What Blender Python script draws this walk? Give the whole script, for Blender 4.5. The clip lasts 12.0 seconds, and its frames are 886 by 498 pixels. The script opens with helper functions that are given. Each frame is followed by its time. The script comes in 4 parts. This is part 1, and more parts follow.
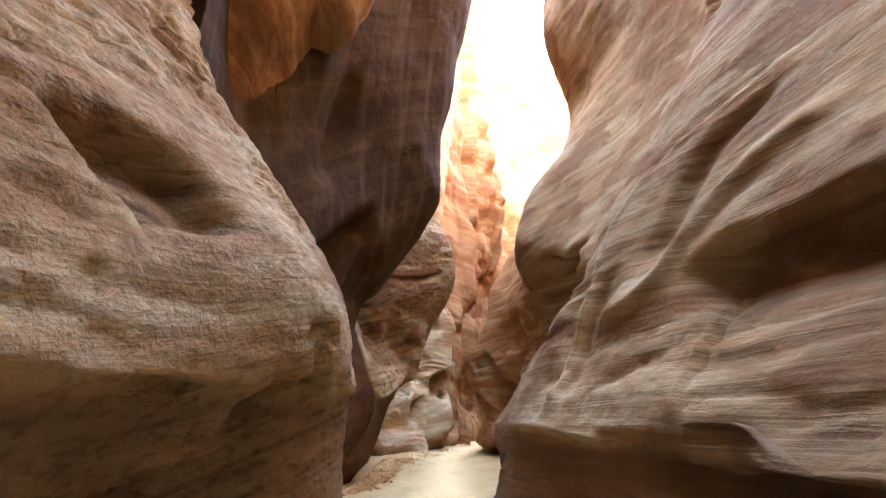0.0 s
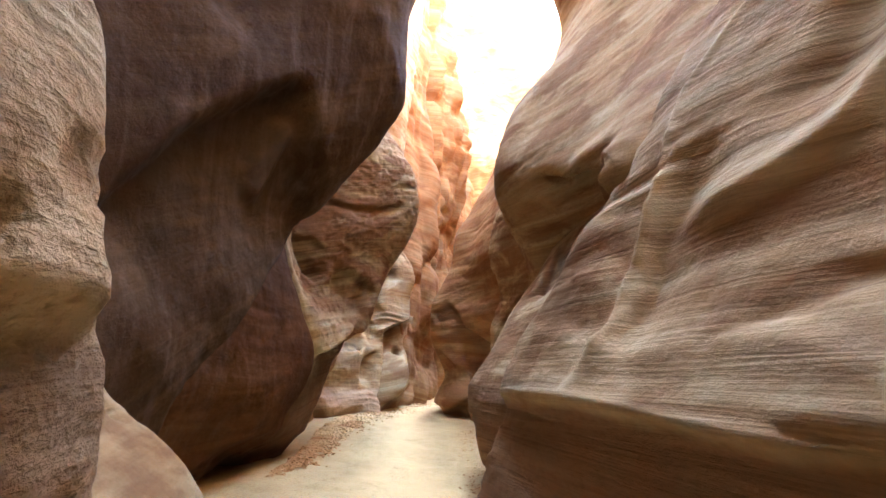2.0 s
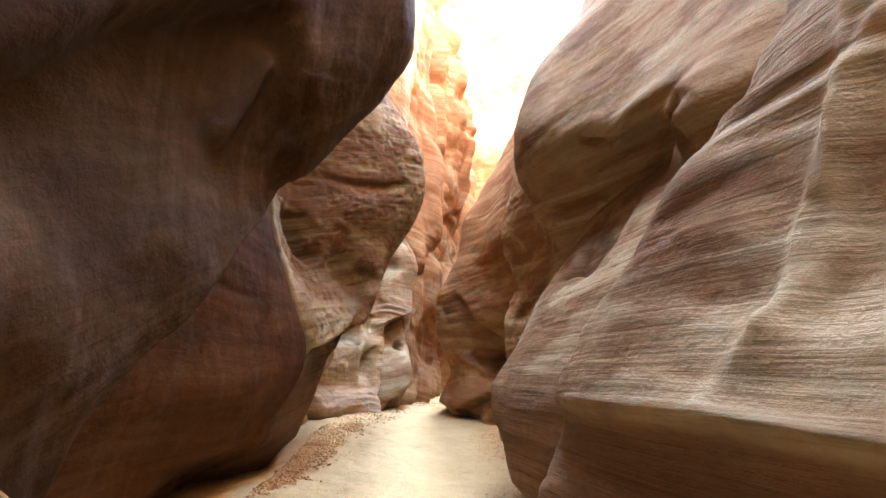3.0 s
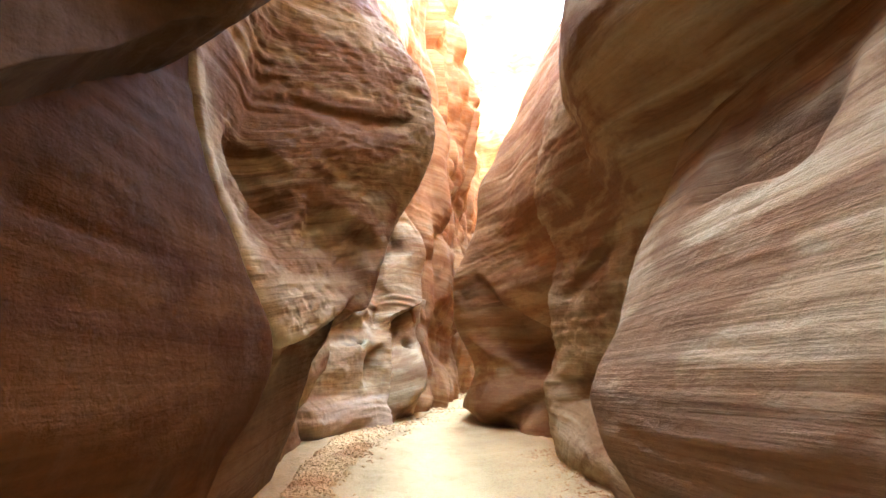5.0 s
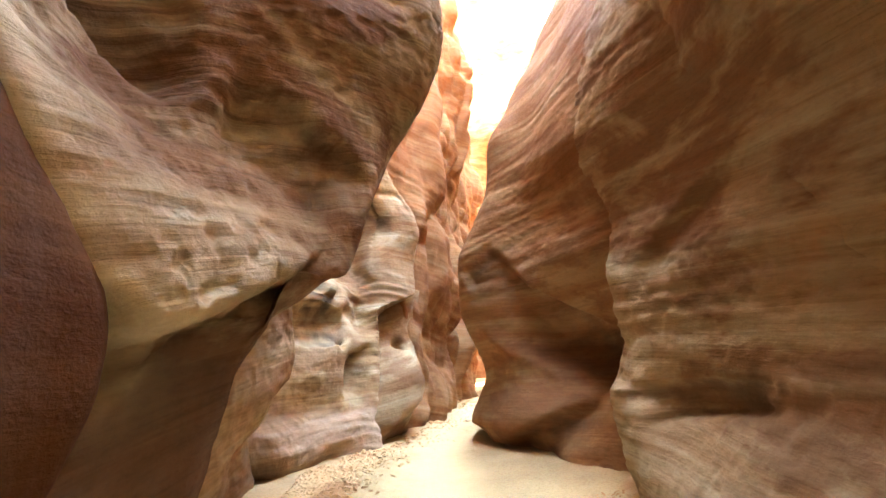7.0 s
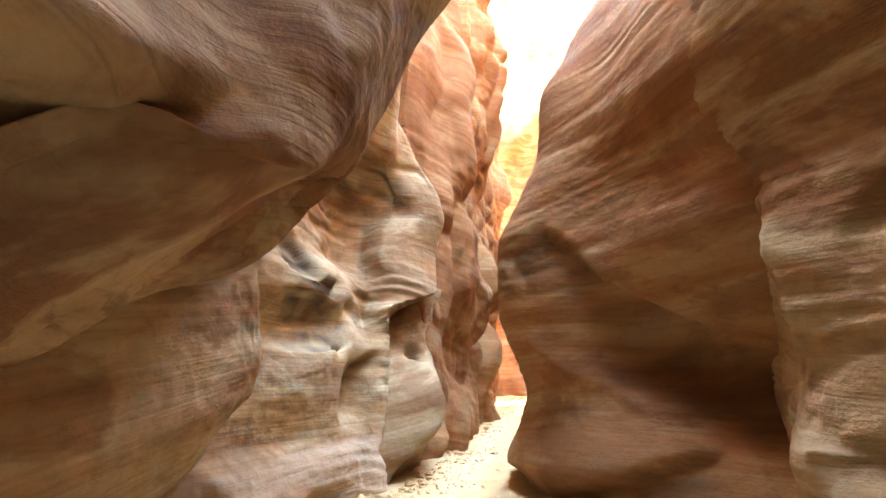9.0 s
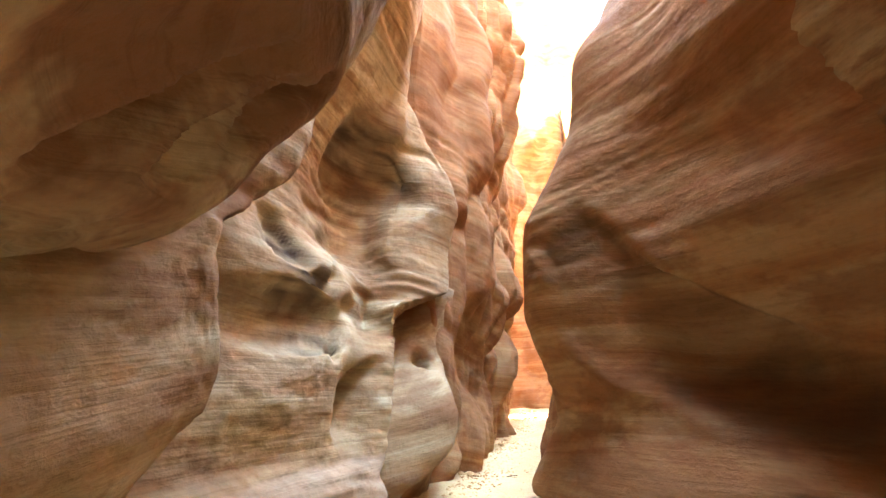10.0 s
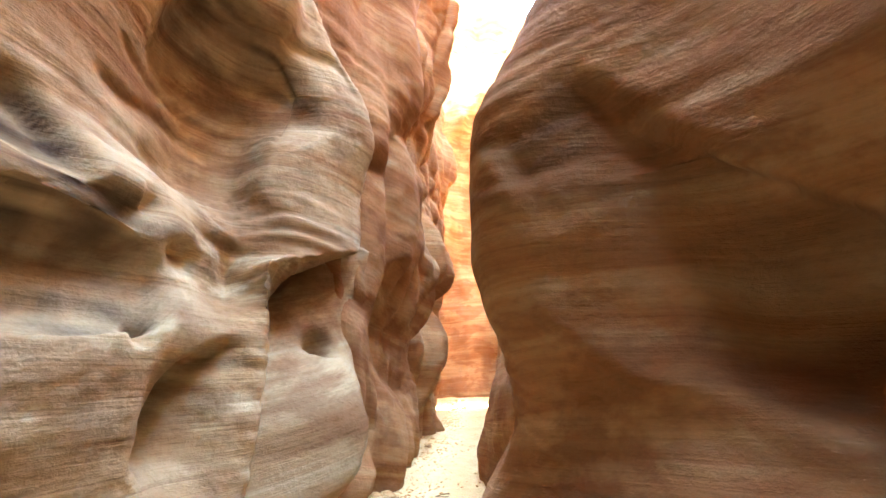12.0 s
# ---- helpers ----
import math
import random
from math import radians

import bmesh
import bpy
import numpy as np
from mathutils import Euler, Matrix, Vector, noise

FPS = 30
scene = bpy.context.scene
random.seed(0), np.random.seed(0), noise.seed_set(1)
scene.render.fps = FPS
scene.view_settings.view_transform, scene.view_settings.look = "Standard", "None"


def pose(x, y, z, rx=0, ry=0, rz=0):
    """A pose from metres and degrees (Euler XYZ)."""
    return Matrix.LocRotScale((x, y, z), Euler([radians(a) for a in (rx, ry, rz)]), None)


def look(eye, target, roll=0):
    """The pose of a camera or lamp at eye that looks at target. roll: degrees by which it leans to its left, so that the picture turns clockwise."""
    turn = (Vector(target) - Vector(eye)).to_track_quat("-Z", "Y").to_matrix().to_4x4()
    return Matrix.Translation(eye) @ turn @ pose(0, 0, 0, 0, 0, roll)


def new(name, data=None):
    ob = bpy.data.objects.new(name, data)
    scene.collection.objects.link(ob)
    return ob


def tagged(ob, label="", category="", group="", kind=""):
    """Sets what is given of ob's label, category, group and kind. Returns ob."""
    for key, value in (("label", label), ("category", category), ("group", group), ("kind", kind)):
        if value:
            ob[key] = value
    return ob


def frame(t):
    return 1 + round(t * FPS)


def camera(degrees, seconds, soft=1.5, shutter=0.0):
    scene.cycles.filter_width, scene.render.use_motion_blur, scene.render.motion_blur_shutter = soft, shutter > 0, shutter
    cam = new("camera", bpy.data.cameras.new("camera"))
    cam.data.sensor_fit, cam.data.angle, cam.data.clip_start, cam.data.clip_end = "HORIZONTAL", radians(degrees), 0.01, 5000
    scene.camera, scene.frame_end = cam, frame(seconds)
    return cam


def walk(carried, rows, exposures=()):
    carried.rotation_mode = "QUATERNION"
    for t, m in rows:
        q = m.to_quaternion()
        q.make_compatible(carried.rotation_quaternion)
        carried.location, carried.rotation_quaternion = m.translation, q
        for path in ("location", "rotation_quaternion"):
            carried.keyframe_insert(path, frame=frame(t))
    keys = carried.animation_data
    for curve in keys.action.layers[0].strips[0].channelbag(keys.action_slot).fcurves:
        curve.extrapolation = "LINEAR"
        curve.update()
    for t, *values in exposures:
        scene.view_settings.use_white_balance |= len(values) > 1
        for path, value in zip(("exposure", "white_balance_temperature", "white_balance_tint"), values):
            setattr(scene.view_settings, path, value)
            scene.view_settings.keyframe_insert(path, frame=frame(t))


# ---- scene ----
import collections

cam = camera(84.1, 12.0)
METRES, EYE, TILT, LEAN, TURN = 13.0, 1.4, 17.6, 0.0, 0.0
ROWS = [
    (0.0, 0.0, 0.0, 0.0, 0.0, 0.0, 0.0),
    (0.5, 0.0004, 0.0393, -0.0139, -2.11, -1.11, -0.99),
    (1.0, -0.003, 0.078, -0.026, -3.65, -3.36, -2.2),
    (1.5, -0.0061, 0.1124, -0.0347, -4.56, -4.25, -2.36),
    (2.0, -0.006, 0.1525, -0.0489, -4.94, -4.59, -2.16),
    (2.5, -0.0116, 0.1935, -0.0636, -5.15, -4.79, -2.4),
    (3.0, -0.0139, 0.2349, -0.0757, -5.12, -4.99, -2.3),
    (5.0, -0.0212, 0.4054, -0.133, -5.37, -5.11, 0.9),
    (5.5, -0.0266, 0.448, -0.147, -6.97, -5.32, 0.52),
    (6.0, -0.0302, 0.4926, -0.1607, -7.42, -5.04, 0.8),
    (6.5, -0.0313, 0.5336, -0.1732, -7.31, -5.08, 0.63),
    (7.0, -0.0315, 0.5774, -0.1887, -7.56, -4.74, 1.48),
    (7.5, -0.0331, 0.6155, -0.2017, -6.71, -4.72, 1.44),
    (9.5, -0.0281, 0.7635, -0.2436, -4.96, -2.55, -1.24),
    (10.0, -0.0258, 0.7992, -0.2554, -4.18, -2.11, -1.12),
    (10.5, -0.0198, 0.833, -0.2638, -6.27, -1.54, -1.39),
    (11.0, -0.0117, 0.8691, -0.2754, -6.7, -0.37, -1.24),
    (11.5, -0.003, 0.9102, -0.2893, -9.89, -2.27, -1.37),
    (12.0, 0.0011, 0.9489, -0.3006, -12.64, -3.07, -2.11),
]
walk(cam, [(t, pose(0, 0, EYE, TILT, LEAN, TURN) @ pose(METRES * x, METRES * y, METRES * z, 90 + pitch, roll, yaw)) for t, x, y, z, yaw, pitch, roll in ROWS], [(0.0, 6.34, 6050.0, -6.0), (3.0, 6.55, 6450.0, -5.0), (6.5, 6.88, 6650.0, -6.0), (9.0, 6.8, 6350.0, -10.0), (12.0, 6.68, 6350.0, -9.0)])

# ---- light ----
world = bpy.data.worlds.new("desert_sky")
scene.world = world
world.use_nodes = True
wn = world.node_tree
sky = wn.nodes.new("ShaderNodeTexSky")
sky.sky_type = "NISHITA"
sky.sun_disc = False
SUN_FROM = Vector((-0.45, 0.12, 1.0)).normalized()
sky.sun_elevation = math.asin(SUN_FROM.z)
sky.sun_rotation = math.atan2(SUN_FROM.x, SUN_FROM.y)
wn.links.new(sky.outputs[0], wn.nodes["Background"].inputs[0])
wn.nodes["Background"].inputs[1].default_value = 0.15
sun = new("sun", bpy.data.lights.new("sun", "SUN"))
sun.data.energy = 3.6
sun.data.angle = radians(0.5)
sun.data.color = (1.0, 0.93, 0.82)
sun.matrix_world = look(SUN_FROM * 60, (0, 0, 0))


# ---- materials ----
def node_mat(name):
    m = bpy.data.materials.new(name)
    m.use_nodes = True
    nt = m.node_tree
    return m, nt, nt.nodes["Principled BSDF"]


def add(nt, kind, **values):
    n = nt.nodes.new(kind)
    for key, v in values.items():
        n.inputs[key].default_value = v
    return n


def ramp(nt, source, stops):
    r = nt.nodes.new("ShaderNodeValToRGB")
    e = r.color_ramp.elements
    while len(e) < len(stops):
        e.new(0.5)
    for el, (p, c) in zip(e, stops):
        el.position, el.color = p, (*c, 1)
    nt.links.new(source, r.inputs[0])
    return r


def mixed(nt, fac, a, b, blend="MIX"):
    m = nt.nodes.new("ShaderNodeMix")
    m.data_type, m.blend_type = "RGBA", blend
    for sock, v in ((m.inputs[0], fac), (m.inputs[6], a), (m.inputs[7], b)):
        if hasattr(v, "is_linked"):
            nt.links.new(v, sock)
        else:
            sock.default_value = v if isinstance(v, float) else (*v, 1)
    return m.outputs[2]


def sandstone(name, light, mid, dark, dip=8.0, lean=0.0, grain=1.0, streaks=0.3, bands=0.6, stain=0.6, bed=None, bed_colour=(0.24, 0.135, 0.075)):
    """Water-carved sandstone: cross-bedded bands along a dipping plane, varnish streaks, pits and sand grain."""
    light, mid, dark = (tuple(v * k for v, k in zip(c, fade)) for c, fade in ((light, (0.90, 0.845, 0.715)), (mid, (0.90, 0.75, 0.575)), (dark, (0.92, 0.67, 0.48))))
    m, nt, bsdf = node_mat(name)
    L = nt.links.new
    geo = nt.nodes.new("ShaderNodeTexCoord")
    turn = add(nt, "ShaderNodeMapping")
    turn.inputs["Rotation"].default_value = (radians(dip), radians(lean), 0)
    L(geo.outputs["Object"], turn.inputs["Vector"])
    flat = add(nt, "ShaderNodeMapping")
    flat.inputs["Scale"].default_value = (0.22, 0.22, 3.2)
    L(turn.outputs[0], flat.inputs["Vector"])
    broad = add(nt, "ShaderNodeTexNoise", Scale=1.0, Detail=5.0, Roughness=0.6, Distortion=0.9)
    L(flat.outputs[0], broad.inputs["Vector"])
    lam_map = add(nt, "ShaderNodeMapping")
    lam_map.inputs["Scale"].default_value = (0.5, 0.5, 20.0)
    L(turn.outputs[0], lam_map.inputs["Vector"])
    lam = add(nt, "ShaderNodeTexNoise", Scale=1.2, Detail=8.0, Roughness=0.62, Distortion=0.5)
    L(lam_map.outputs[0], lam.inputs["Vector"])
    patch = add(nt, "ShaderNodeTexNoise", Scale=1.0, Detail=6.0, Roughness=0.6, Distortion=0.5)
    wide = add(nt, "ShaderNodeMapping")
    wide.inputs["Scale"].default_value = (0.6, 0.6, 1.5)
    L(turn.outputs[0], wide.inputs["Vector"])
    L(wide.outputs[0], patch.inputs["Vector"])
    colour = ramp(nt, broad.outputs[0], [(0.24, dark), (0.47, mid), (0.70, light)]).outputs[0]
    lam_c = ramp(nt, lam.outputs[0], [(0.34, (0.62, 0.56, 0.50)), (0.48, (1, 1, 1)), (0.75, (1.0, 1.0, 1.0))]).outputs[0]
    colour = mixed(nt, bands, colour, mixed(nt, 1.0, colour, lam_c, "MULTIPLY"))
    red = tuple(c * k for c, k in zip(dark, (0.70, 0.55, 0.44)))
    patch_f = ramp(nt, patch.outputs[0], [(0.485, (0, 0, 0)), (0.56, (stain, stain, stain))]).outputs[0]
    colour = mixed(nt, patch_f, colour, red)
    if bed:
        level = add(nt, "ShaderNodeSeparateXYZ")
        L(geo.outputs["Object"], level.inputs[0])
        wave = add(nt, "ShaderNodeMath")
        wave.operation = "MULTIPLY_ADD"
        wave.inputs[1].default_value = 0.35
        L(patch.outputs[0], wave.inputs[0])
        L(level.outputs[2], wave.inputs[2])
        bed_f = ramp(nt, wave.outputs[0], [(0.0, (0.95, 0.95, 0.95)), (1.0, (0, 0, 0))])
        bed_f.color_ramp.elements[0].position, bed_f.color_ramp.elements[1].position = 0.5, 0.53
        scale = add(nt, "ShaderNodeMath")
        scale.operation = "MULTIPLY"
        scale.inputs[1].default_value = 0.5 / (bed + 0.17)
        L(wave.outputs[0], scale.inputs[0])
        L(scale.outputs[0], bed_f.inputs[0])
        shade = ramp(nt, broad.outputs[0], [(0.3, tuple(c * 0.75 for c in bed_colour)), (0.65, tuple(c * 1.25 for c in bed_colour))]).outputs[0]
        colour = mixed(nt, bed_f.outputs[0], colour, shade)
        colour = mixed(nt, bands, colour, mixed(nt, 1.0, colour, lam_c, "MULTIPLY"))
    # pale bands: scoured crests, and lit ribs and ledges painted lighter
    scour_light = nt.nodes.new("ShaderNodeAttribute")
    scour_light.attribute_name = "scour_light"
    colour = mixed(nt, scour_light.outputs["Fac"], colour, tuple(c * 1.25 for c in light))
    # varnish of the panel bowl, and the shade of other hollows painted dark
    hollow_shade = nt.nodes.new("ShaderNodeAttribute")
    hollow_shade.attribute_name = "varnish_shade"
    colour = mixed(nt, hollow_shade.outputs["Fac"], colour, (0.05, 0.028, 0.016))
    drip = add(nt, "ShaderNodeMapping")
    drip.inputs["Scale"].default_value = (2.4, 2.4, 0.16)
    L(geo.outputs["Object"], drip.inputs["Vector"])
    varn = add(nt, "ShaderNodeTexNoise", Scale=1.3, Detail=4.0, Roughness=0.6, Distortion=0.3)
    L(drip.outputs[0], varn.inputs["Vector"])
    varn_f = ramp(nt, varn.outputs[0], [(0.5, (0, 0, 0)), (0.72, (streaks, streaks, streaks))]).outputs[0]
    colour = mixed(nt, varn_f, colour, (0.13, 0.085, 0.065))
    scabs = add(nt, "ShaderNodeTexNoise", Scale=20.0, Detail=6.0, Roughness=0.65, Distortion=0.4)
    squat = add(nt, "ShaderNodeMapping")
    squat.inputs["Scale"].default_value = (0.6, 0.6, 1.6)
    L(turn.outputs[0], squat.inputs["Vector"])
    L(squat.outputs[0], scabs.inputs["Vector"])
    # shade of the pits painted into the colour, beside the bump
    pit_shade = ramp(nt, scabs.outputs[0], [(0.36, (0.50, 0.45, 0.40)), (0.52, (1, 1, 1))]).outputs[0]
    colour = mixed(nt, min(0.9, 0.22 * grain), colour, mixed(nt, 1.0, colour, pit_shade, "MULTIPLY"))
    L(colour, bsdf.inputs["Base Color"])
    bsdf.inputs["Roughness"].default_value = 0.86
    bsdf.inputs["Specular IOR Level"].default_value = 0.08
    fine = add(nt, "ShaderNodeTexNoise", Scale=70.0, Detail=4.0, Roughness=0.7)
    L(geo.outputs["Object"], fine.inputs["Vector"])
    pits = add(nt, "ShaderNodeTexNoise", Scale=6.0, Detail=7.0, Roughness=0.6)
    L(geo.outputs["Object"], pits.inputs["Vector"])
    prev = None
    for tex, dist, strength in ((lam, 0.036 * bands, 0.65), (pits, 0.03 * grain, 0.6), (scabs, 0.008 * grain, 0.6), (fine, 0.004 * grain, 0.6)):
        b = add(nt, "ShaderNodeBump", Strength=strength, Distance=dist)
        L(tex.outputs[0], b.inputs["Height"])
        if prev:
            L(prev.outputs[0], b.inputs["Normal"])
        prev = b
    L(prev.outputs[0], bsdf.inputs["Normal"])
    return m


def sand_mat(name, low, high, relief):
    m, nt, bsdf = node_mat(name)
    L = nt.links.new
    geo = nt.nodes.new("ShaderNodeTexCoord")
    big = add(nt, "ShaderNodeTexNoise", Scale=0.9, Detail=5.0, Roughness=0.6)
    grit = add(nt, "ShaderNodeTexNoise", Scale=38.0, Detail=5.0, Roughness=0.75)
    foot = add(nt, "ShaderNodeTexNoise", Scale=5.0, Detail=4.0, Roughness=0.6)
    for n in (big, grit, foot):
        L(geo.outputs["Object"], n.inputs["Vector"])
    c = ramp(nt, big.outputs[0], [(0.3, low), (0.7, high)]).outputs[0]
    g = ramp(nt, grit.outputs[0], [(0.3, (0.62, 0.58, 0.54)), (0.55, (1, 1, 1))]).outputs[0]
    c = mixed(nt, 0.8, c, mixed(nt, 1.0, c, g, "MULTIPLY"))
    tread = nt.nodes.new("ShaderNodeAttribute")
    tread.attribute_name = "tread"
    L(mixed(nt, tread.outputs["Fac"], c, (0.57, 0.375, 0.18)), bsdf.inputs["Base Color"])
    bsdf.inputs["Roughness"].default_value = 0.95
    bsdf.inputs["Specular IOR Level"].default_value = 0.15
    prev = None
    for tex, dist, s in ((foot, 0.06, 0.6 * relief), (grit, 0.012, 0.9 * relief)):
        b = add(nt, "ShaderNodeBump", Strength=s, Distance=dist)
        L(tex.outputs[0], b.inputs["Height"])
        if prev:
            L(prev.outputs[0], b.inputs["Normal"])
        prev = b
    L(prev.outputs[0], bsdf.inputs["Normal"])
    return m


TAN = sandstone("tan_sandstone", (0.46, 0.37, 0.265), (0.35, 0.26, 0.17), (0.21, 0.135, 0.08), dip=-6, lean=10, streaks=0.12, bands=0.4)
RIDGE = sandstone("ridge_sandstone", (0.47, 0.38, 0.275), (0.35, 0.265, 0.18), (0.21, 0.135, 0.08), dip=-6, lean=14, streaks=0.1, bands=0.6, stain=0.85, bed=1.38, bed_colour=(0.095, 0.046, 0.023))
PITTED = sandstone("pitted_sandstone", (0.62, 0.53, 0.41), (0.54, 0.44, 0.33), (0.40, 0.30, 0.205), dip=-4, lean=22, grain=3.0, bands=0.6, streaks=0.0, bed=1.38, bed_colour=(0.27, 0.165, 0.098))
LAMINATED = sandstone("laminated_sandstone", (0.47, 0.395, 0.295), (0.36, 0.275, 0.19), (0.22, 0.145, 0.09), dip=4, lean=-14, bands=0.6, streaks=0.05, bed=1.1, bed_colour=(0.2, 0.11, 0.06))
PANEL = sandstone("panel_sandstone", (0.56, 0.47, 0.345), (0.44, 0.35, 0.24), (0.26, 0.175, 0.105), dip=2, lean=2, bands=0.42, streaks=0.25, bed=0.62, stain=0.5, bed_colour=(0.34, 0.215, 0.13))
# besides the varnish streaks, the overhang's shade is put into this base colour
SHADED_VARNISH = sandstone("shaded_varnish_sandstone", (0.105, 0.062, 0.036), (0.062, 0.035, 0.019), (0.034, 0.019, 0.010), dip=-20, lean=35, streaks=0.5, bands=0.15, stain=0.5)
ORANGE = sandstone("orange_sandstone", (0.40, 0.255, 0.145), (0.33, 0.19, 0.098), (0.25, 0.13, 0.06), dip=5, streaks=0.2, stain=0.5)
RED = sandstone("red_sandstone", (0.42, 0.27, 0.165), (0.32, 0.185, 0.10), (0.20, 0.105, 0.052), dip=8, lean=-10, streaks=0.12, stain=0.45, bands=0.35)
# dark red rock, with part of the flank's shade put into the colour
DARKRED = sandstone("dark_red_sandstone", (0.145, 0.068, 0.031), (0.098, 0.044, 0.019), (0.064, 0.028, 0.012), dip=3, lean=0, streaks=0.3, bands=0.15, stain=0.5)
SAND = sand_mat("sand", (0.36, 0.225, 0.105), (0.47, 0.31, 0.15), 1.0)


# ---- rock shapes ----
def lattice(ix, iy, iz):
    h = (ix * 374761393 + iy * 668265263 + iz * 2147483647) & 0xFFFFFFFF
    h = ((h ^ (h >> 13)) * 1274126177) & 0xFFFFFFFF
    return ((h ^ (h >> 16)) & 0xFFFF) / 32767.5 - 1.0


def value_noise(p):
    """Smooth random values from -1 to 1 at the rows of p."""
    i = np.floor(p).astype(np.int64)
    f = p - i
    f = f * f * f * (f * (f * 6 - 15) + 10)
    total = 0
    for dx in (0, 1):
        for dy in (0, 1):
            for dz in (0, 1):
                w = (f[:, 0] if dx else 1 - f[:, 0]) * (f[:, 1] if dy else 1 - f[:, 1]) * (f[:, 2] if dz else 1 - f[:, 2])
                total = total + w * lattice(i[:, 0] + dx, i[:, 1] + dy, i[:, 2] + dz)
    return total


def fbm(p, octaves=4, gain=0.5):
    total, a = 0, 1.0
    for k in range(octaves):
        total = total + a * value_noise(p * 2.03 ** k + 17.3 * k)
        a *= gain
    return total


def smooth_curve(knots, values, at):
    """A smooth curve without overshoot through the knots (monotone cubic), for each column of values."""
    knots, values = np.asarray(knots, float), np.asarray(values, float)
    h = np.diff(knots)[:, None]
    d = np.diff(values, axis=0) / h
    m = np.zeros_like(values)
    m[0], m[-1] = d[0], d[-1]
    if len(knots) > 2:
        w1, w2 = 2 * h[1:] + h[:-1], h[1:] + 2 * h[:-1]
        same = d[:-1] * d[1:] > 0
        with np.errstate(divide="ignore", invalid="ignore"):
            inner = (w1 + w2) / (w1 / d[:-1] + w2 / d[1:])
        m[1:-1] = np.where(same, inner, 0)
    k = np.clip(np.searchsorted(knots, at, side="right") - 1, 0, len(knots) - 2)
    t = ((at - knots[k]) / (knots[k + 1] - knots[k]))[:, None]
    hk = h[k]
    return ((2 * t ** 3 - 3 * t ** 2 + 1) * values[k] + (t ** 3 - 2 * t ** 2 + t) * hk * m[k]
            + (-2 * t ** 3 + 3 * t ** 2) * values[k + 1] + (t ** 3 - t ** 2) * hk * m[k + 1])


def rock_fin(name, side, ribs, material, label, cell=0.04, rough=1.0, beds=1.0, dip=(0.0, 0.1), dents=(), back=9.0, pits=0.0, low=4.0, seams=(), undercut=0.0, lumps=0.0):
    """A wall of carved rock. ribs: upright outlines along the wall, from near to far; each is (y, (z, x), ...) or has (z, x, y)
    where the outline leaves its plane. side: -1 for the wall on the west, 1 for the east. The rock goes on for `back` metres behind its face."""
    top = min(r[-1][0] for r in ribs)
    nv_low, nv_high = int(low / cell), int(max(top - low, 0.5) / (cell * 2.2)) + 2
    z = np.concatenate([np.linspace(-0.35, min(low, top), nv_low, endpoint=False), np.linspace(min(low, top), top, nv_high)])
    cols = []
    for y0, *pts in ribs:
        k = [p[0] for p in pts]
        v = [(p[1], p[2] if len(p) > 2 else y0) for p in pts]
        k, v = [-0.5] + k, [v[0]] + v
        cols.append(smooth_curve([a + 1e-4 * i for i, a in enumerate(k)], v, z))
    cols = np.array(cols)
    step = np.sqrt((np.diff(cols, axis=0) ** 2).sum(2)).mean(1)
    u = np.concatenate([[0], np.cumsum(step)])
    nu = max(int(u[-1] / cell), 12)
    at = np.linspace(0, u[-1], nu)
    xy = smooth_curve(u, cols.reshape(len(cols), -1), at).reshape(nu, len(z), 2)
    g = np.empty((nu, len(z), 3))
    g[:, :, :2], g[:, :, 2] = xy, z[None, :]
    du, dv = np.gradient(g, axis=0), np.gradient(g, axis=1)
    n = np.cross(dv, du) * side
    n /= np.linalg.norm(n, axis=2, keepdims=True) + 1e-9
    p, nn = g.reshape(-1, 3).copy(), n.reshape(-1, 3)
    off = 0.05 * fbm(p * 0.8, 2) + 0.009 * rough * fbm(p * 2.6 + 5, 2) + 0.005 * rough * fbm(p * 7 + 9, 2)
    s = p[:, 2] + dip[0] * p[:, 0] + dip[1] * p[:, 1] + 0.16 * fbm(p * 0.6 + 3, 2)
    mask = np.clip(0.45 + 1.1 * value_noise(p * 0.8 + 40), 0, 1)
    for gap, amp, seed in ((0.33, 0.026, 0), (0.15, 0.015, 31), (0.075, 0.006, 57)):
        f = s / gap + 0.8 * value_noise(np.stack([p[:, 0] * 0.5, p[:, 1] * 0.5, s / gap * 0.7], 1) + seed)
        step = f - np.floor(f)
        strength = np.clip(0.5 + 1.2 * value_noise(np.stack([p[:, 0] * 0.7, p[:, 1] * 0.7, s / gap * 0.45], 1) + seed + 9), 0, 1.4)
        off += beds * amp * strength * mask * (np.where(step < 0.68, step / 0.68, (1 - step) / 0.32) ** 0.8 - 0.5)
    if lumps:
        off += lumps * (np.abs(value_noise(p * np.array((0.9, 0.9, 0.5)) + 70)) + 0.5 * np.abs(value_noise(p * np.array((2.0, 2.0, 1.1)) + 90)) - 0.35)
    off -= undercut * np.clip(1 - p[:, 2] / 0.3, 0, 1.2) * np.clip(0.7 + value_noise(p * 1.3 + 33), 0.1, 1.2)
    if pits:
        hollow = value_noise(np.stack([p[:, 0] * 8, p[:, 1] * 8, s * 17], 1) + 60) + 0.6 * value_noise(np.stack([p[:, 0] * 15, p[:, 1] * 15, s * 26], 1) + 80)
        where = np.clip(0.6 + 1.1 * value_noise(p * 1.1 + 21), 0, 1)
        off -= pits * 0.022 * np.clip((hollow - 0.05) * 2.2, 0, 1) * where
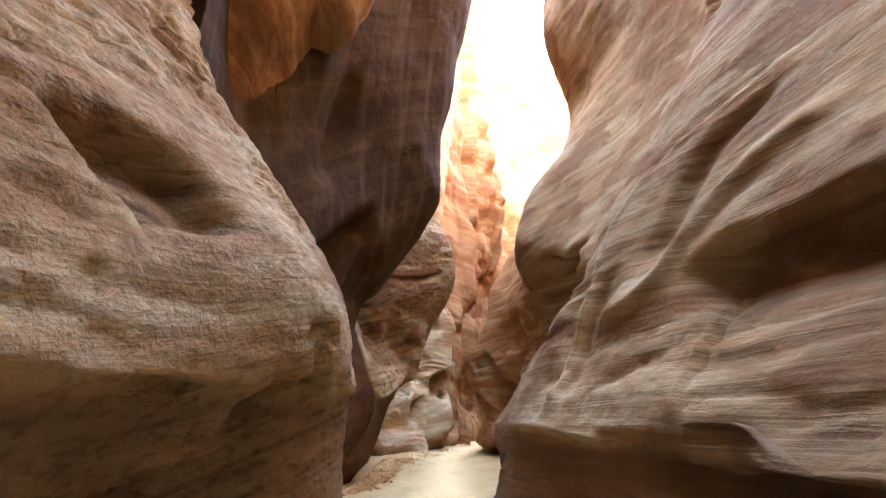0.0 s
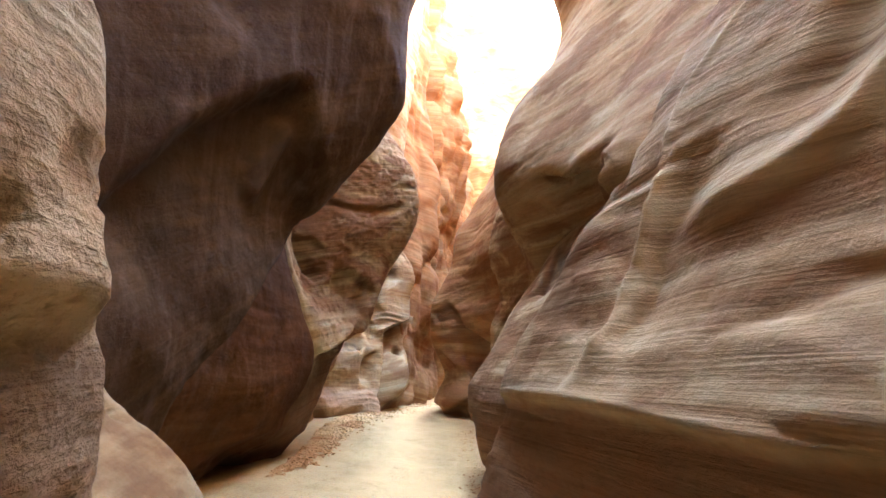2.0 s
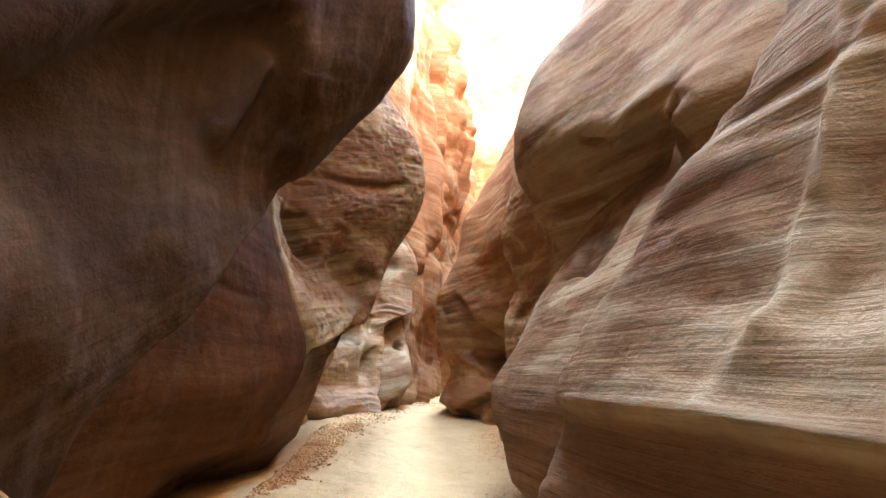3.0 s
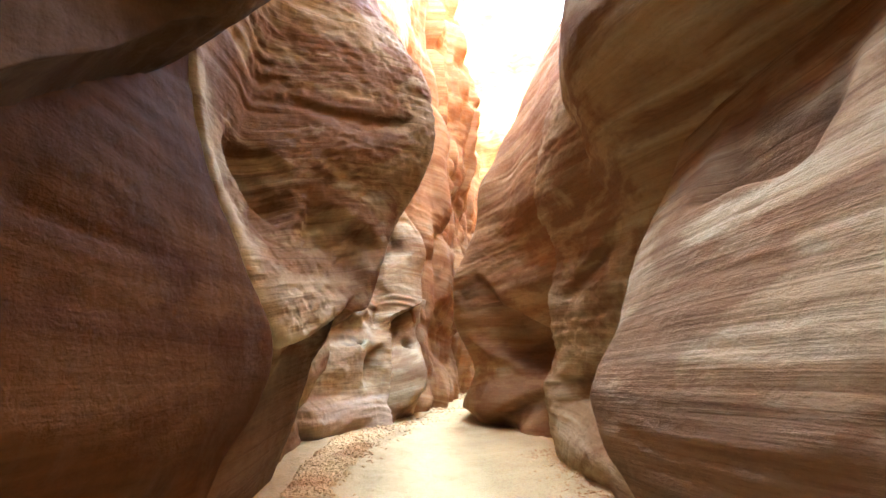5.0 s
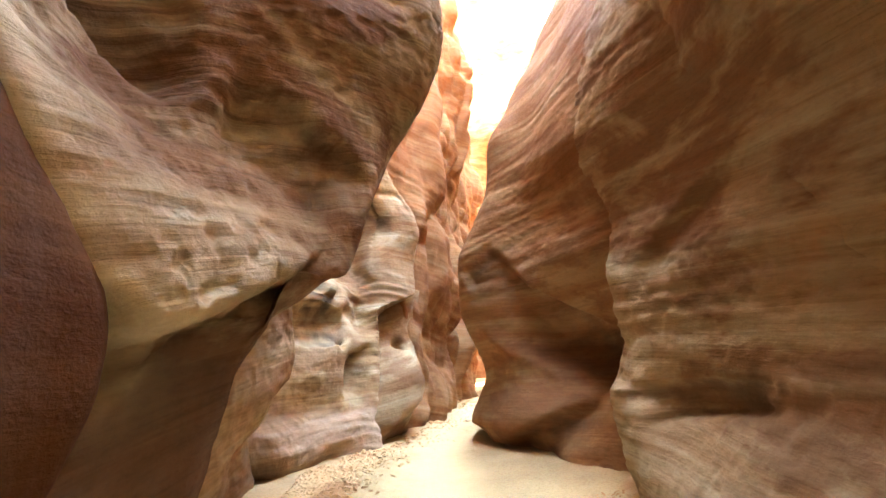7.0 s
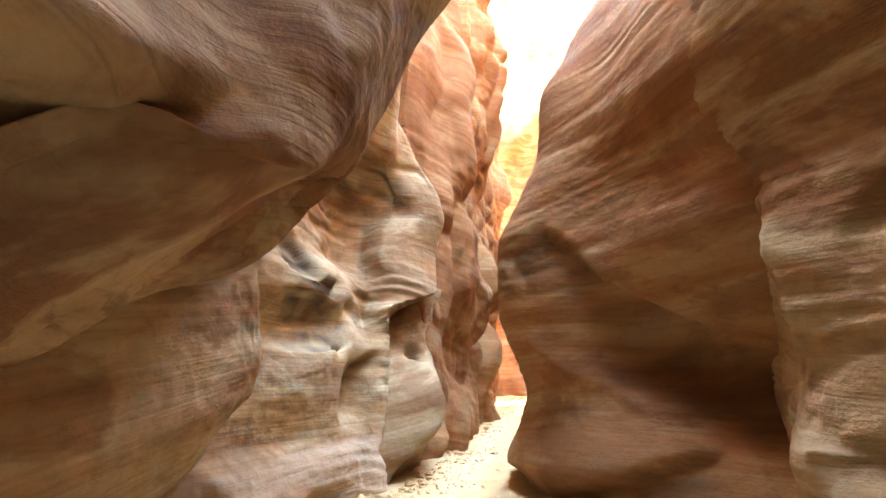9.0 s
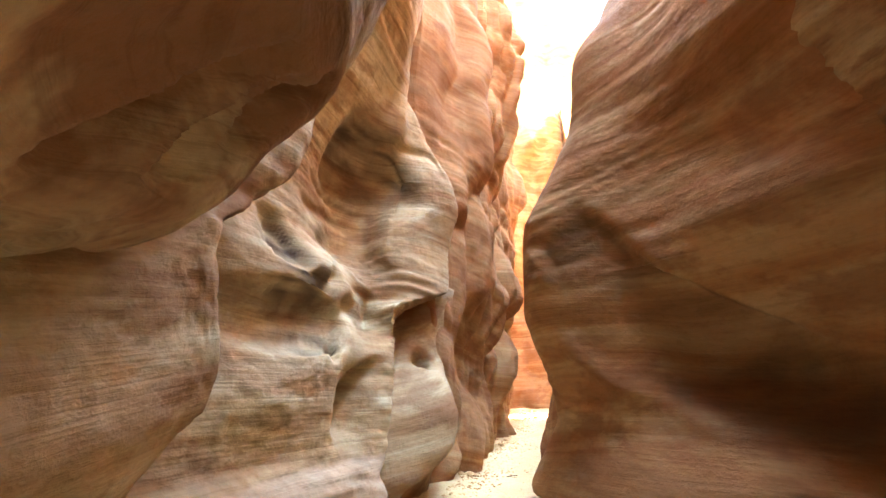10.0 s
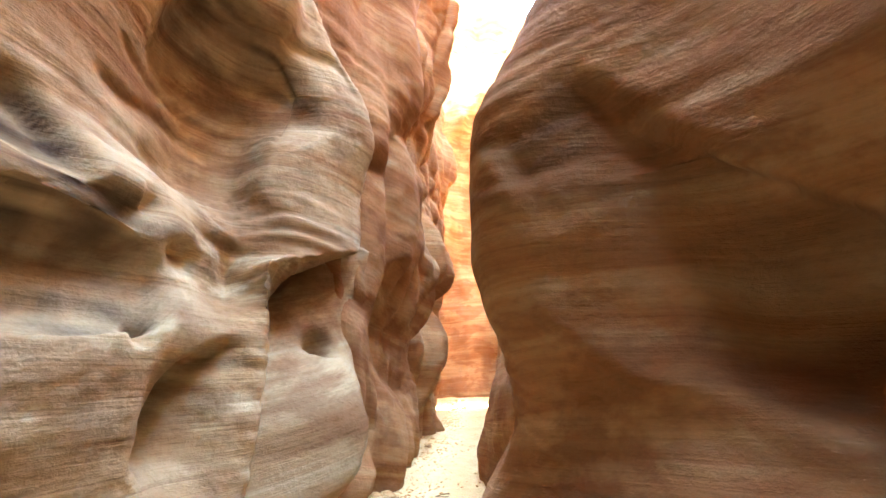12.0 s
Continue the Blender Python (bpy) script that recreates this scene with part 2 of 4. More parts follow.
    for cx, cy, cz, r, tall, depth in dents:
        d2 = ((p[:, 0] - cx) ** 2 + (p[:, 1] - cy) ** 2) / r ** 2 + (p[:, 2] - cz) ** 2 / (r * tall) ** 2
        off -= depth * np.exp(-d2 ** 1.6)
    scour_light, varnish_shade = np.zeros(len(p)), np.zeros(len(p))
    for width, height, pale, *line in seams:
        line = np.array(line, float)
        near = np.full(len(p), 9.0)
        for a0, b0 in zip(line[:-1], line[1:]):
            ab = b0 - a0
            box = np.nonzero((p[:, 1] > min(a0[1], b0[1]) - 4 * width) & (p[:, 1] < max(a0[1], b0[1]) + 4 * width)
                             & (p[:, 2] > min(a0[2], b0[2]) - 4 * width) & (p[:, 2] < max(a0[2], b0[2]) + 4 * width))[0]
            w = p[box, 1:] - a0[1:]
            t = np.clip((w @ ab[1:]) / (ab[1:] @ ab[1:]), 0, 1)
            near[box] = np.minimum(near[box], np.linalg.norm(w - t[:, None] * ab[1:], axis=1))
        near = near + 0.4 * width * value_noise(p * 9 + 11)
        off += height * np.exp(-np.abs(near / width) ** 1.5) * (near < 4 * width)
        scour_light = np.maximum(scour_light, pale * np.exp(-np.abs(near / (1.3 * width)) ** 1.5) * (near < 4 * width) * np.clip(0.8 + value_noise(p * np.array((3, 3, 8.0)) + 5), 0.2, 1))
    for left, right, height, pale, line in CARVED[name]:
        box = np.nonzero(np.all((p > line.min(0) - 3.2 * max(left, right)) & (p < line.max(0) + 3.2 * max(left, right)), axis=1))[0]
        q, nq = p[box], nn[box]
        lengths = np.concatenate([[0], np.cumsum(np.linalg.norm(np.diff(line, axis=0), axis=1))])
        along_line = np.linspace(0, lengths[-1], 22)
        line = smooth_curve(lengths, line, along_line)
        best, along, hand, weights = np.full(len(box), 99.0), np.zeros(len(box)), 0, 0
        for k, (a0, b0) in enumerate(zip(line[:-1], line[1:])):
            ab = b0 - a0
            t = np.clip((q - a0) @ ab / (ab @ ab), 0, 1)
            way = q - a0 - t[:, None] * ab
            d = np.linalg.norm(way - (way * nq).sum(1)[:, None] * nq * 0.7, axis=1)
            along = np.where(d < best, (k + t) / 21, along)
            best = np.minimum(best, d)
            w = 1 / (d ** 4 + 1e-7)
            hand, weights = hand + w * (np.cross(nq, ab / np.linalg.norm(ab)) * way).sum(1) / (np.linalg.norm(way, axis=1) + 1e-6), weights + w
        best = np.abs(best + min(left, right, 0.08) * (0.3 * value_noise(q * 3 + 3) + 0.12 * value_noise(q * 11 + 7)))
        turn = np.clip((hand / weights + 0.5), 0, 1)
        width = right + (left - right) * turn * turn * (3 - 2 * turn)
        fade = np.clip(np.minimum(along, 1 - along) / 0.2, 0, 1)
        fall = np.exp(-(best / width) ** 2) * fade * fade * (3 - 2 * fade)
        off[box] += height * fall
        # pale below 0 puts the hollow's shade into the rock colour
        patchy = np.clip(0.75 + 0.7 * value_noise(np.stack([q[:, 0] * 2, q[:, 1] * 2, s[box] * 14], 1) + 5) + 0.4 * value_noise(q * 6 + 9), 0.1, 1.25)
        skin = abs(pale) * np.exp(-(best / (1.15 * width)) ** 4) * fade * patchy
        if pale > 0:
            scour_light[box] = np.maximum(scour_light[box], skin)
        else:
            varnish_shade[box] = np.maximum(varnish_shade[box], skin)
    p += nn * off[:, None]
    nz = len(z)
    idx = np.arange(nu * nz).reshape(nu, nz)
    a, b, c, d = idx[:-1, :-1].ravel(), idx[1:, :-1].ravel(), idx[1:, 1:].ravel(), idx[:-1, 1:].ravel()
    faces = np.stack([a, b, c, d] if side > 0 else [a, d, c, b], 1).tolist()
    rim = np.concatenate([idx[:, 0], idx[-1, 1:], idx[-2::-1, -1], idx[0, -2:0:-1]])
    far = p[rim].copy()
    far[:, 0] = side * back
    base = len(p)
    m = len(rim)
    for i in range(m):
        j = (i + 1) % m
        quad = [rim[i], base + i, base + j, rim[j]]
        faces.append([int(w) for w in (quad if side > 0 else quad[::-1])])
    faces.append([base + i for i in (range(m) if side < 0 else range(m - 1, -1, -1))])
    me = bpy.data.meshes.new(name)
    me.from_pydata(np.concatenate([p, far]).tolist(), [], faces)
    me.polygons.foreach_set("use_smooth", [True] * (len(faces) - m - 1) + [False] * (m + 1))
    me.materials.append(material)
    for skin_name, values in (("scour_light", scour_light), ("varnish_shade", varnish_shade)):
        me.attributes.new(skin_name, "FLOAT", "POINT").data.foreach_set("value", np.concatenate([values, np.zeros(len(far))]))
    me.update()
    ob = new(name, me)
    return tagged(ob, label, "rock wall", kind="structure")


# ---- carving of the walls: hollows, lips, ribs and cracks, each along a line ----
CARVED = collections.defaultdict(list)


def carve(wall, left, right, height, pale, *line):
    """A groove (height below 0) or rib along a line on a wall, which falls off within `left` metres on the left of the
    line, as seen from the path, and `right` on its right. pale: above 0 paints scour and lit edges paler, below 0
    varnish and the shade of hollows darker.
    """
    CARVED[wall].append((left, right, height, pale, np.array(line, float)))


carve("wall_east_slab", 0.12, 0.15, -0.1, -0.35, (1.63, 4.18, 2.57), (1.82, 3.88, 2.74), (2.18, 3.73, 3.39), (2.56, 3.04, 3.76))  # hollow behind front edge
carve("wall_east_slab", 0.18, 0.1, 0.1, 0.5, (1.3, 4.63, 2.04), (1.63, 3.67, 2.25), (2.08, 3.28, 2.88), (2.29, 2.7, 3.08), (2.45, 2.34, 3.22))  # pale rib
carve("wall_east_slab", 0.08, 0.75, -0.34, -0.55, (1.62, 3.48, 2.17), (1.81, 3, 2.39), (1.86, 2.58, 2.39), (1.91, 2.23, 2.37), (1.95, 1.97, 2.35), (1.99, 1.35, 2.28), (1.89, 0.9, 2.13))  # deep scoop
carve("wall_east_slab", 0.05, 0.16, -0.04, 0, (1.28, 3.83, 1.72), (1.37, 3.04, 1.72), (1.38, 2.36, 1.67), (1.4, 1.93, 1.65))  # mid lip
carve("wall_east_slab", 0.04, 0.2, -0.08, 0, (0.99, 3.57, 1.2), (1.07, 2.73, 1.21), (1.13, 2.28, 1.21), (1.11, 1.87, 1.17))  # low lip
carve("wall_east_slab", 0.05, 0.14, -0.04, 0, (1.19, 2.74, 1.39), (1.27, 2.41, 1.47), (1.31, 2.16, 1.48), (1.3, 1.78, 1.39))  # low shelf
carve("wall_east_slab", 0.05, 0.09, 0.05, 0.8, (0.83, 4.75, 1.22), (1.02, 4.7, 1.47), (1.27, 4.7, 1.91), (1.46, 4.66, 2.46), (1.6, 4.53, 2.78))  # white rib
carve("wall_east_slab", 0.1, 0.25, -0.06, 0, (1.01, 4.6, 1.42), (1.28, 4.55, 1.87), (1.46, 4.47, 2.32), (1.63, 4.31, 2.66))  # rib shade
carve("wall_east_slab", 0.2, 0.15, 0.03, 0.4, (1.48, 3.81, 2.06), (1.8, 3.2, 2.42), (2.14, 2.72, 2.81), (2.15, 2.11, 2.68), (2.19, 1.59, 2.61))  # pale face
carve("wall_east_slab", 0.12, 0.15, 0.02, 0.35, (0.87, 5.38, 1.49), (1.16, 3.93, 1.51), (1.23, 2.68, 1.45), (1.26, 1.88, 1.35))  # pale lower
carve("wall_east_slab", 0.08, 0.4, -0.05, -0.6, (1.13, 3.08, 1.05), (1.24, 2.09, 1.35), (1.34, 1.6, 1.45), (1.43, 1.14, 1.49), (1.45, 0.84, 1.51))  # low dark band
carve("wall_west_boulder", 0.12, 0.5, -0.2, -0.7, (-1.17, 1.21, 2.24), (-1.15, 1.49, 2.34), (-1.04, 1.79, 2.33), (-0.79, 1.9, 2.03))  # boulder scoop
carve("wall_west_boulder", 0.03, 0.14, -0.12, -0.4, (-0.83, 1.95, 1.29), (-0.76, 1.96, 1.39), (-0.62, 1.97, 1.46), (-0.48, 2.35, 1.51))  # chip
carve("wall_west_boulder", 0.05, 0.2, -0.06, 0, (-1.01, 1.2, 1.3), (-1.01, 1.5, 1.23), (-0.89, 1.87, 1.17))  # boulder low
carve("wall_west_boulder", 0.16, 0.16, 0.02, 0.45, (-1.57, 1.51, 2.88), (-1.48, 2.01, 3), (-1.22, 2.46, 2.78), (-0.8, 2.31, 2.25), (-0.53, 2.2, 1.78))  # pale edge
carve("wall_west_boulder", 0.03, 0.12, -0.06, 0, (-0.55, 2.14, 1.52), (-0.51, 2.2, 1.52), (-0.48, 2.3, 1.49), (-0.47, 2.47, 1.52), (-0.47, 2.64, 1.51))  # boulder ledge chip
carve("wall_west_boulder", 0.02, 0.09, -0.05, 0, (-0.57, 2.11, 1.73), (-0.55, 2.14, 1.72), (-0.54, 2.16, 1.7))  # boulder plates
carve("wall_west_boulder", 0.02, 0.08, -0.05, 0, (-0.55, 2.13, 1.63), (-0.52, 2.18, 1.63), (-0.5, 2.25, 1.65))  # boulder plates low
carve("wall_west_boulder", 0.02, 0.08, -0.045, 0, (-0.53, 2.19, 1.75), (-0.5, 2.25, 1.72), (-0.48, 2.34, 1.72))  # boulder plates mid
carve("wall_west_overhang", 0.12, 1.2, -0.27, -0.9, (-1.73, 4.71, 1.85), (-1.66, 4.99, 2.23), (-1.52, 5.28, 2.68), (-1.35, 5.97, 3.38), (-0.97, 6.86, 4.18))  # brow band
carve("wall_west_overhang", 0.15, 0.1, 0.12, 0, (-1.34, 6.47, 2.74), (-1.2, 6.64, 3.22), (-1.07, 6.72, 3.76))  # brow rib
carve("wall_west_overhang", 0.25, 0.3, -0.15, 0, (-1.58, 5.61, 4), (-1.47, 6.12, 5.11), (-1.22, 6.24, 6.15))  # streak hollow
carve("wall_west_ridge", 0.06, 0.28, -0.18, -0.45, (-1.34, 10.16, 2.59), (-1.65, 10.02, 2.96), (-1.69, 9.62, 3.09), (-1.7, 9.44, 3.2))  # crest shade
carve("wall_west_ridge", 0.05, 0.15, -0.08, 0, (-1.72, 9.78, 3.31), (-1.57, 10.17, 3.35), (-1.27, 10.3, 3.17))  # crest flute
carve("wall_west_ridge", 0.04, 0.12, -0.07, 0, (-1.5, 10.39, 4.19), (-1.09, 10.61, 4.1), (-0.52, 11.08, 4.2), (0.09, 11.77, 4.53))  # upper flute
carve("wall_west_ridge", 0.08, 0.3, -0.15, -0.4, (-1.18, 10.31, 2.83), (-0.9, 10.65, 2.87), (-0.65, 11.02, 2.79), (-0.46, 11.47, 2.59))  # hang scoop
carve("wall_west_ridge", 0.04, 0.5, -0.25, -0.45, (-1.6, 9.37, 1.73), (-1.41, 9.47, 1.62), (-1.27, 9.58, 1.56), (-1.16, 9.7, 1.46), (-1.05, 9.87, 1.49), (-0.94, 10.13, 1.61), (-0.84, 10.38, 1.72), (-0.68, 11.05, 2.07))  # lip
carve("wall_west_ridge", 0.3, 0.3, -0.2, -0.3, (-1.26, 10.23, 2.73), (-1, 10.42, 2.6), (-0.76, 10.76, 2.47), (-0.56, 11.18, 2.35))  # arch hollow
carve("wall_west_ridge", 0.02, 0.02, -0.03, 0, (-1.05, 10.04, 1.94), (-1.03, 10.13, 1.99), (-0.99, 10.2, 1.97))  # crack a
carve("wall_west_ridge", 0.02, 0.02, -0.035, 0, (-1.08, 9.82, 1.59), (-1.07, 9.88, 1.66), (-1.03, 9.94, 1.69), (-0.99, 10.02, 1.7))  # crack b
carve("wall_west_ridge", 0.02, 0.02, -0.04, 0, (-0.9, 10.24, 1.8), (-0.87, 10.29, 1.75), (-0.85, 10.34, 1.7), (-0.91, 10.18, 1.6))  # crack c
carve("wall_west_ridge", 0.05, 0.14, -0.13, 0, (-1.35, 12.13, 1.86), (-1.14, 12.15, 2), (-0.98, 12.22, 2.17), (-0.63, 12.26, 2.46))  # streak a
carve("wall_west_ridge", 0.06, 0.16, -0.13, 0, (-1.22, 12.48, 1.97), (-0.98, 12.52, 2.22), (-0.67, 12.48, 2.47))  # streak b
carve("wall_west_ridge", 0.05, 0.14, -0.13, 0, (-1.03, 12.76, 2.2), (-0.82, 12.65, 2.35), (-0.62, 12.68, 2.6))  # streak c
carve("wall_west_ridge", 0.3, 0.2, 0.02, 0.35, (-1.35, 9.47, 1.92), (-1.26, 9.6, 1.85), (-1.15, 9.8, 1.8), (-0.96, 10.09, 1.77), (-0.84, 10.38, 1.79))  # pale flank
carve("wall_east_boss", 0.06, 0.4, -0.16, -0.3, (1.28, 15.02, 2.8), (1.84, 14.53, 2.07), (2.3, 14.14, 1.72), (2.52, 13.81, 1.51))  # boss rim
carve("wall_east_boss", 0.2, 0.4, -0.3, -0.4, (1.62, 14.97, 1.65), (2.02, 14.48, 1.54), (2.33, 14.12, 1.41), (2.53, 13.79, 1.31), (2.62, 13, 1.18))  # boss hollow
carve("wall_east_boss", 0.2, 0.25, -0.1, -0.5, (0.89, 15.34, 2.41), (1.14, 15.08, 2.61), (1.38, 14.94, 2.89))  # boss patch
carve("wall_east_boss", 0.15, 0.12, 0.1, 0, (0.95, 15.47, 1.94), (1.45, 15.21, 1.42), (1.82, 14.59, 1.17), (1.96, 14.23, 0.94))  # boss ramp
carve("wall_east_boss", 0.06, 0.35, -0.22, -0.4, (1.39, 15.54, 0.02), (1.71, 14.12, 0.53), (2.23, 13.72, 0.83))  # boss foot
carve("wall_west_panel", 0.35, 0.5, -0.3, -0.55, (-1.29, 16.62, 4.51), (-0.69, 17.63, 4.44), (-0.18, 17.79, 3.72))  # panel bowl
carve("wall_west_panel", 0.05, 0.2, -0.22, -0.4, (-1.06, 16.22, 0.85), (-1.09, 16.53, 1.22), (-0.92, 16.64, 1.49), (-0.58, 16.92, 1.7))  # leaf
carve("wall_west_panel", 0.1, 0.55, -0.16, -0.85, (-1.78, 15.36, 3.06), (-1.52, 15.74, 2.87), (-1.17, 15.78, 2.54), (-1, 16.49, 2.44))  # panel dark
carve("wall_west_panel", 0.05, 0.08, -0.05, 0, (-1.59, 16.01, 3.52), (-1.5, 16.39, 3.42), (-1.42, 17.33, 3.56), (-0.94, 17.87, 3.51))  # flute a
carve("wall_west_panel", 0.05, 0.08, -0.05, 0, (-1.5, 16.25, 3.9), (-1.46, 16.81, 3.79), (-1.25, 17.71, 3.84), (-0.6, 17.65, 3.62))  # flute b
carve("wall_west_panel", 0.06, 0.1, -0.06, 0, (-0.98, 17.08, 4.66), (-0.52, 17.44, 4.77), (-0.02, 17.98, 4.87), (0.31, 18.12, 4.41))  # flute c
carve("wall_west_panel", 0.08, 0.3, 0.03, 0.5, (-1.76, 15.25, 1.81), (-1.58, 15.68, 1.88), (-1.35, 16.02, 1.91), (-1.14, 16.38, 2.01), (-0.98, 16.96, 2.11))  # pale ledge
carve("wall_west_panel", 0.1, 0.06, 0.03, 0.4, (-1.53, 16.02, 3.06), (-1.27, 16.32, 2.81), (-1.05, 16.9, 2.7), (-0.63, 17.54, 2.55))  # pale brow
carve("wall_west_panel", 0.12, 0.12, 0.02, 0.25, (-1.62, 15.89, 3.43), (-1.49, 16.34, 3.21), (-1.38, 17.56, 3.46), (-0.57, 17.61, 3.19), (0.2, 18.2, 3))  # pale sweep
carve("wall_west_flank", 0.04, 0.3, -0.35, 0, (-2.33, 8.83, -0.15), (-2.05, 8.96, 0.24))  # dark mouth
carve("wall_east_bench", 0.08, 0.3, -0.12, 0, (1.97, 12.38, 1.96), (2.22, 11.71, 2.48), (2.36, 11.27, 2.69), (2.44, 10.83, 2.73))  # bench scoop
carve("wall_east_bench", 0.03, 0.12, -0.09, -0.35, (1.75, 12.46, 0.98), (2.02, 11.85, 0.99), (2.1, 11.33, 1.03), (2.14, 10.86, 1.06))  # bench crumble
carve("wall_east_bench", 0.03, 0.08, -0.06, -0.4, (1.74, 12.19, 0.66), (2.04, 11.81, 0.8), (2.14, 11.33, 0.88), (2.12, 10.87, 0.89))  # bench crumble low
carve("wall_east_shelf", 0.06, 0.4, -0.25, -0.3, (1.8, 8.82, 3.98), (2.14, 7.76, 3.64), (1.81, 6.07, 3.13))  # shelf lip
carve("wall_west_toe", 0.02, 0.04, -0.06, 0, (-1.38, 4.54, 1.17), (-1.36, 4.59, 1.16), (-1.32, 4.62, 1.12))  # toe pits
carve("wall_east_blade", 0.6, 0.06, -0.15, -0.7, (1.64, 8.54, 2.28), (1.67, 8.21, 2.3), (1.66, 7.88, 2.27), (1.67, 7.47, 2.24))  # blade top

W, E = -1, 1

# ---- western wall, from near to far ----
# western tops above the view are added, leaning in to block the sun
rock_fin("wall_west_boulder", W, [
    (-6, (0, -1.5), (1.5, -1.6), (3, -2.2), (6, -2.6), (10, -2), (17, -0.2)),
    (-1, (0, -1.2), (1.4, -1.21), (1.5, -1.2), (2.3, -1.6), (3.2, -2.2), (4.5, -2.7), (7, -2.6), (10, -1.8), (17, 0.2)),
    (0.8, (0, -1.0), (1.35, -0.94), (1.48, -0.92), (1.8, -1.0), (2.3, -1.35), (3, -1.85), (4.5, -2.5), (7, -2.6), (10, -1.8), (17, 0.3)),
    (1.75, (0, -0.88), (1.3, -0.85), (1.40, -0.83), (1.48, -0.75), (1.8, -0.77), (2.3, -1.05), (3, -1.55), (4.5, -2.3), (7, -2.5), (10, -1.8), (17, 0.3)),
    (2.35, (0, -0.75), (1.3, -0.62), (1.40, -0.62), (1.48, -0.53), (1.77, -0.54), (2.05, -0.68), (2.34, -0.92), (3, -1.4), (4.5, -2.15), (7, -2.5), (10, -1.8), (17, 0.3)),
    (2.75, (0, -0.62, 2.9), (0.9, -0.57, 2.85), (1.3, -0.55, 2.8), (1.42, -0.55, 2.78), (1.49, -0.51), (1.75, -0.54), (1.96, -0.6), (2.2, -0.74), (2.55, -0.95, 2.8), (3.07, -1.29, 2.9), (3.8, -1.75, 3.0), (4.55, -2.07, 3.2), (7, -2.6, 3.3), (10, -1.9, 3.2), (17, 0.3, 3)),
    (3.1, (0, -0.6, 3.2), (0.9, -0.62, 3.15), (1.3, -0.64, 3.1), (1.5, -0.66, 3.0), (1.8, -0.7, 2.95), (2.2, -0.9, 3), (3, -1.4, 3.1), (4.5, -2.25, 3.4), (7, -2.7, 3.5), (10, -2.1, 3.5), (17, 0.2, 3.4)),
    (3.5, (0, -1.2), (1.3, -1.3), (1.8, -1.35), (2.2, -1.5), (3, -1.9), (4.5, -2.6), (10, -2.5), (17, -0.5)),
    (4.0, (0, -1.9), (3, -2.3), (10, -3), (17, -2)),
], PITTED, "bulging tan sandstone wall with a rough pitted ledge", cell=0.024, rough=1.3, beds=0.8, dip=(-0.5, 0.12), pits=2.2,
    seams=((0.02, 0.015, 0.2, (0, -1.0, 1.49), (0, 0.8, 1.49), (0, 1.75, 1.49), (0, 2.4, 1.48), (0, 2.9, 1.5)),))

rock_fin("wall_west_toe", W, [
    (3.3, (0, -1.1), (0.5, -1.3), (1.0, -1.7), (1.5, -2.1), (1.9, -2.6)),
    (4.0, (0, -0.8), (0.5, -0.86), (0.7, -0.93), (0.9, -1.1), (1.1, -1.33), (1.43, -1.72), (1.9, -2.4)),
    (4.6, (0, -0.85), (0.5, -0.9), (0.7, -0.97), (0.9, -1.12), (1.1, -1.36), (1.43, -1.75), (1.9, -2.4)),
    (5.2, (0, -1.25), (0.5, -1.35), (0.8, -1.55), (1.1, -1.8), (1.9, -2.5)),
    (6.0, (0, -1.8), (0.5, -2.0), (1.1, -2.4), (1.9, -2.8)),
], TAN, "low sloping sandstone toe with pitted pale skin", cell=0.022, rough=1.2, pits=1.6, low=1.9)

rock_fin("wall_west_brow", W, [
    (3.4, (0, -3.0), (3.5, -3.0), (4, -2.6), (6, -2.3), (10, -2), (17, -0.6)),
    (4.4, (0, -3.0), (3.8, -2.9), (4.1, -2.35), (5, -1.95), (6, -1.5), (8, -1.2), (17, 0)),
    (5.3, (0, -3.0), (4.4, -2.8), (4.65, -2.38), (5.0, -2.12), (5.6, -1.95), (6.05, -1.72), (6.2, -1.3), (6.8, -1.05), (8, -0.9), (17, 0.2)),
    (5.8, (0, -3.2), (4.6, -3.0), (5.2, -2.5), (6.2, -1.8), (6.8, -1.5), (8, -1.2), (17, 0)),
    (6.4, (0, -3.4), (5, -3.2), (8, -2.2), (17, -1)),
], RED, "hanging orange-brown brow of rock with dark stains", cell=0.04, rough=2.5, beds=1.0, dip=(0.6, 0.2), low=8.0, lumps=0.15)

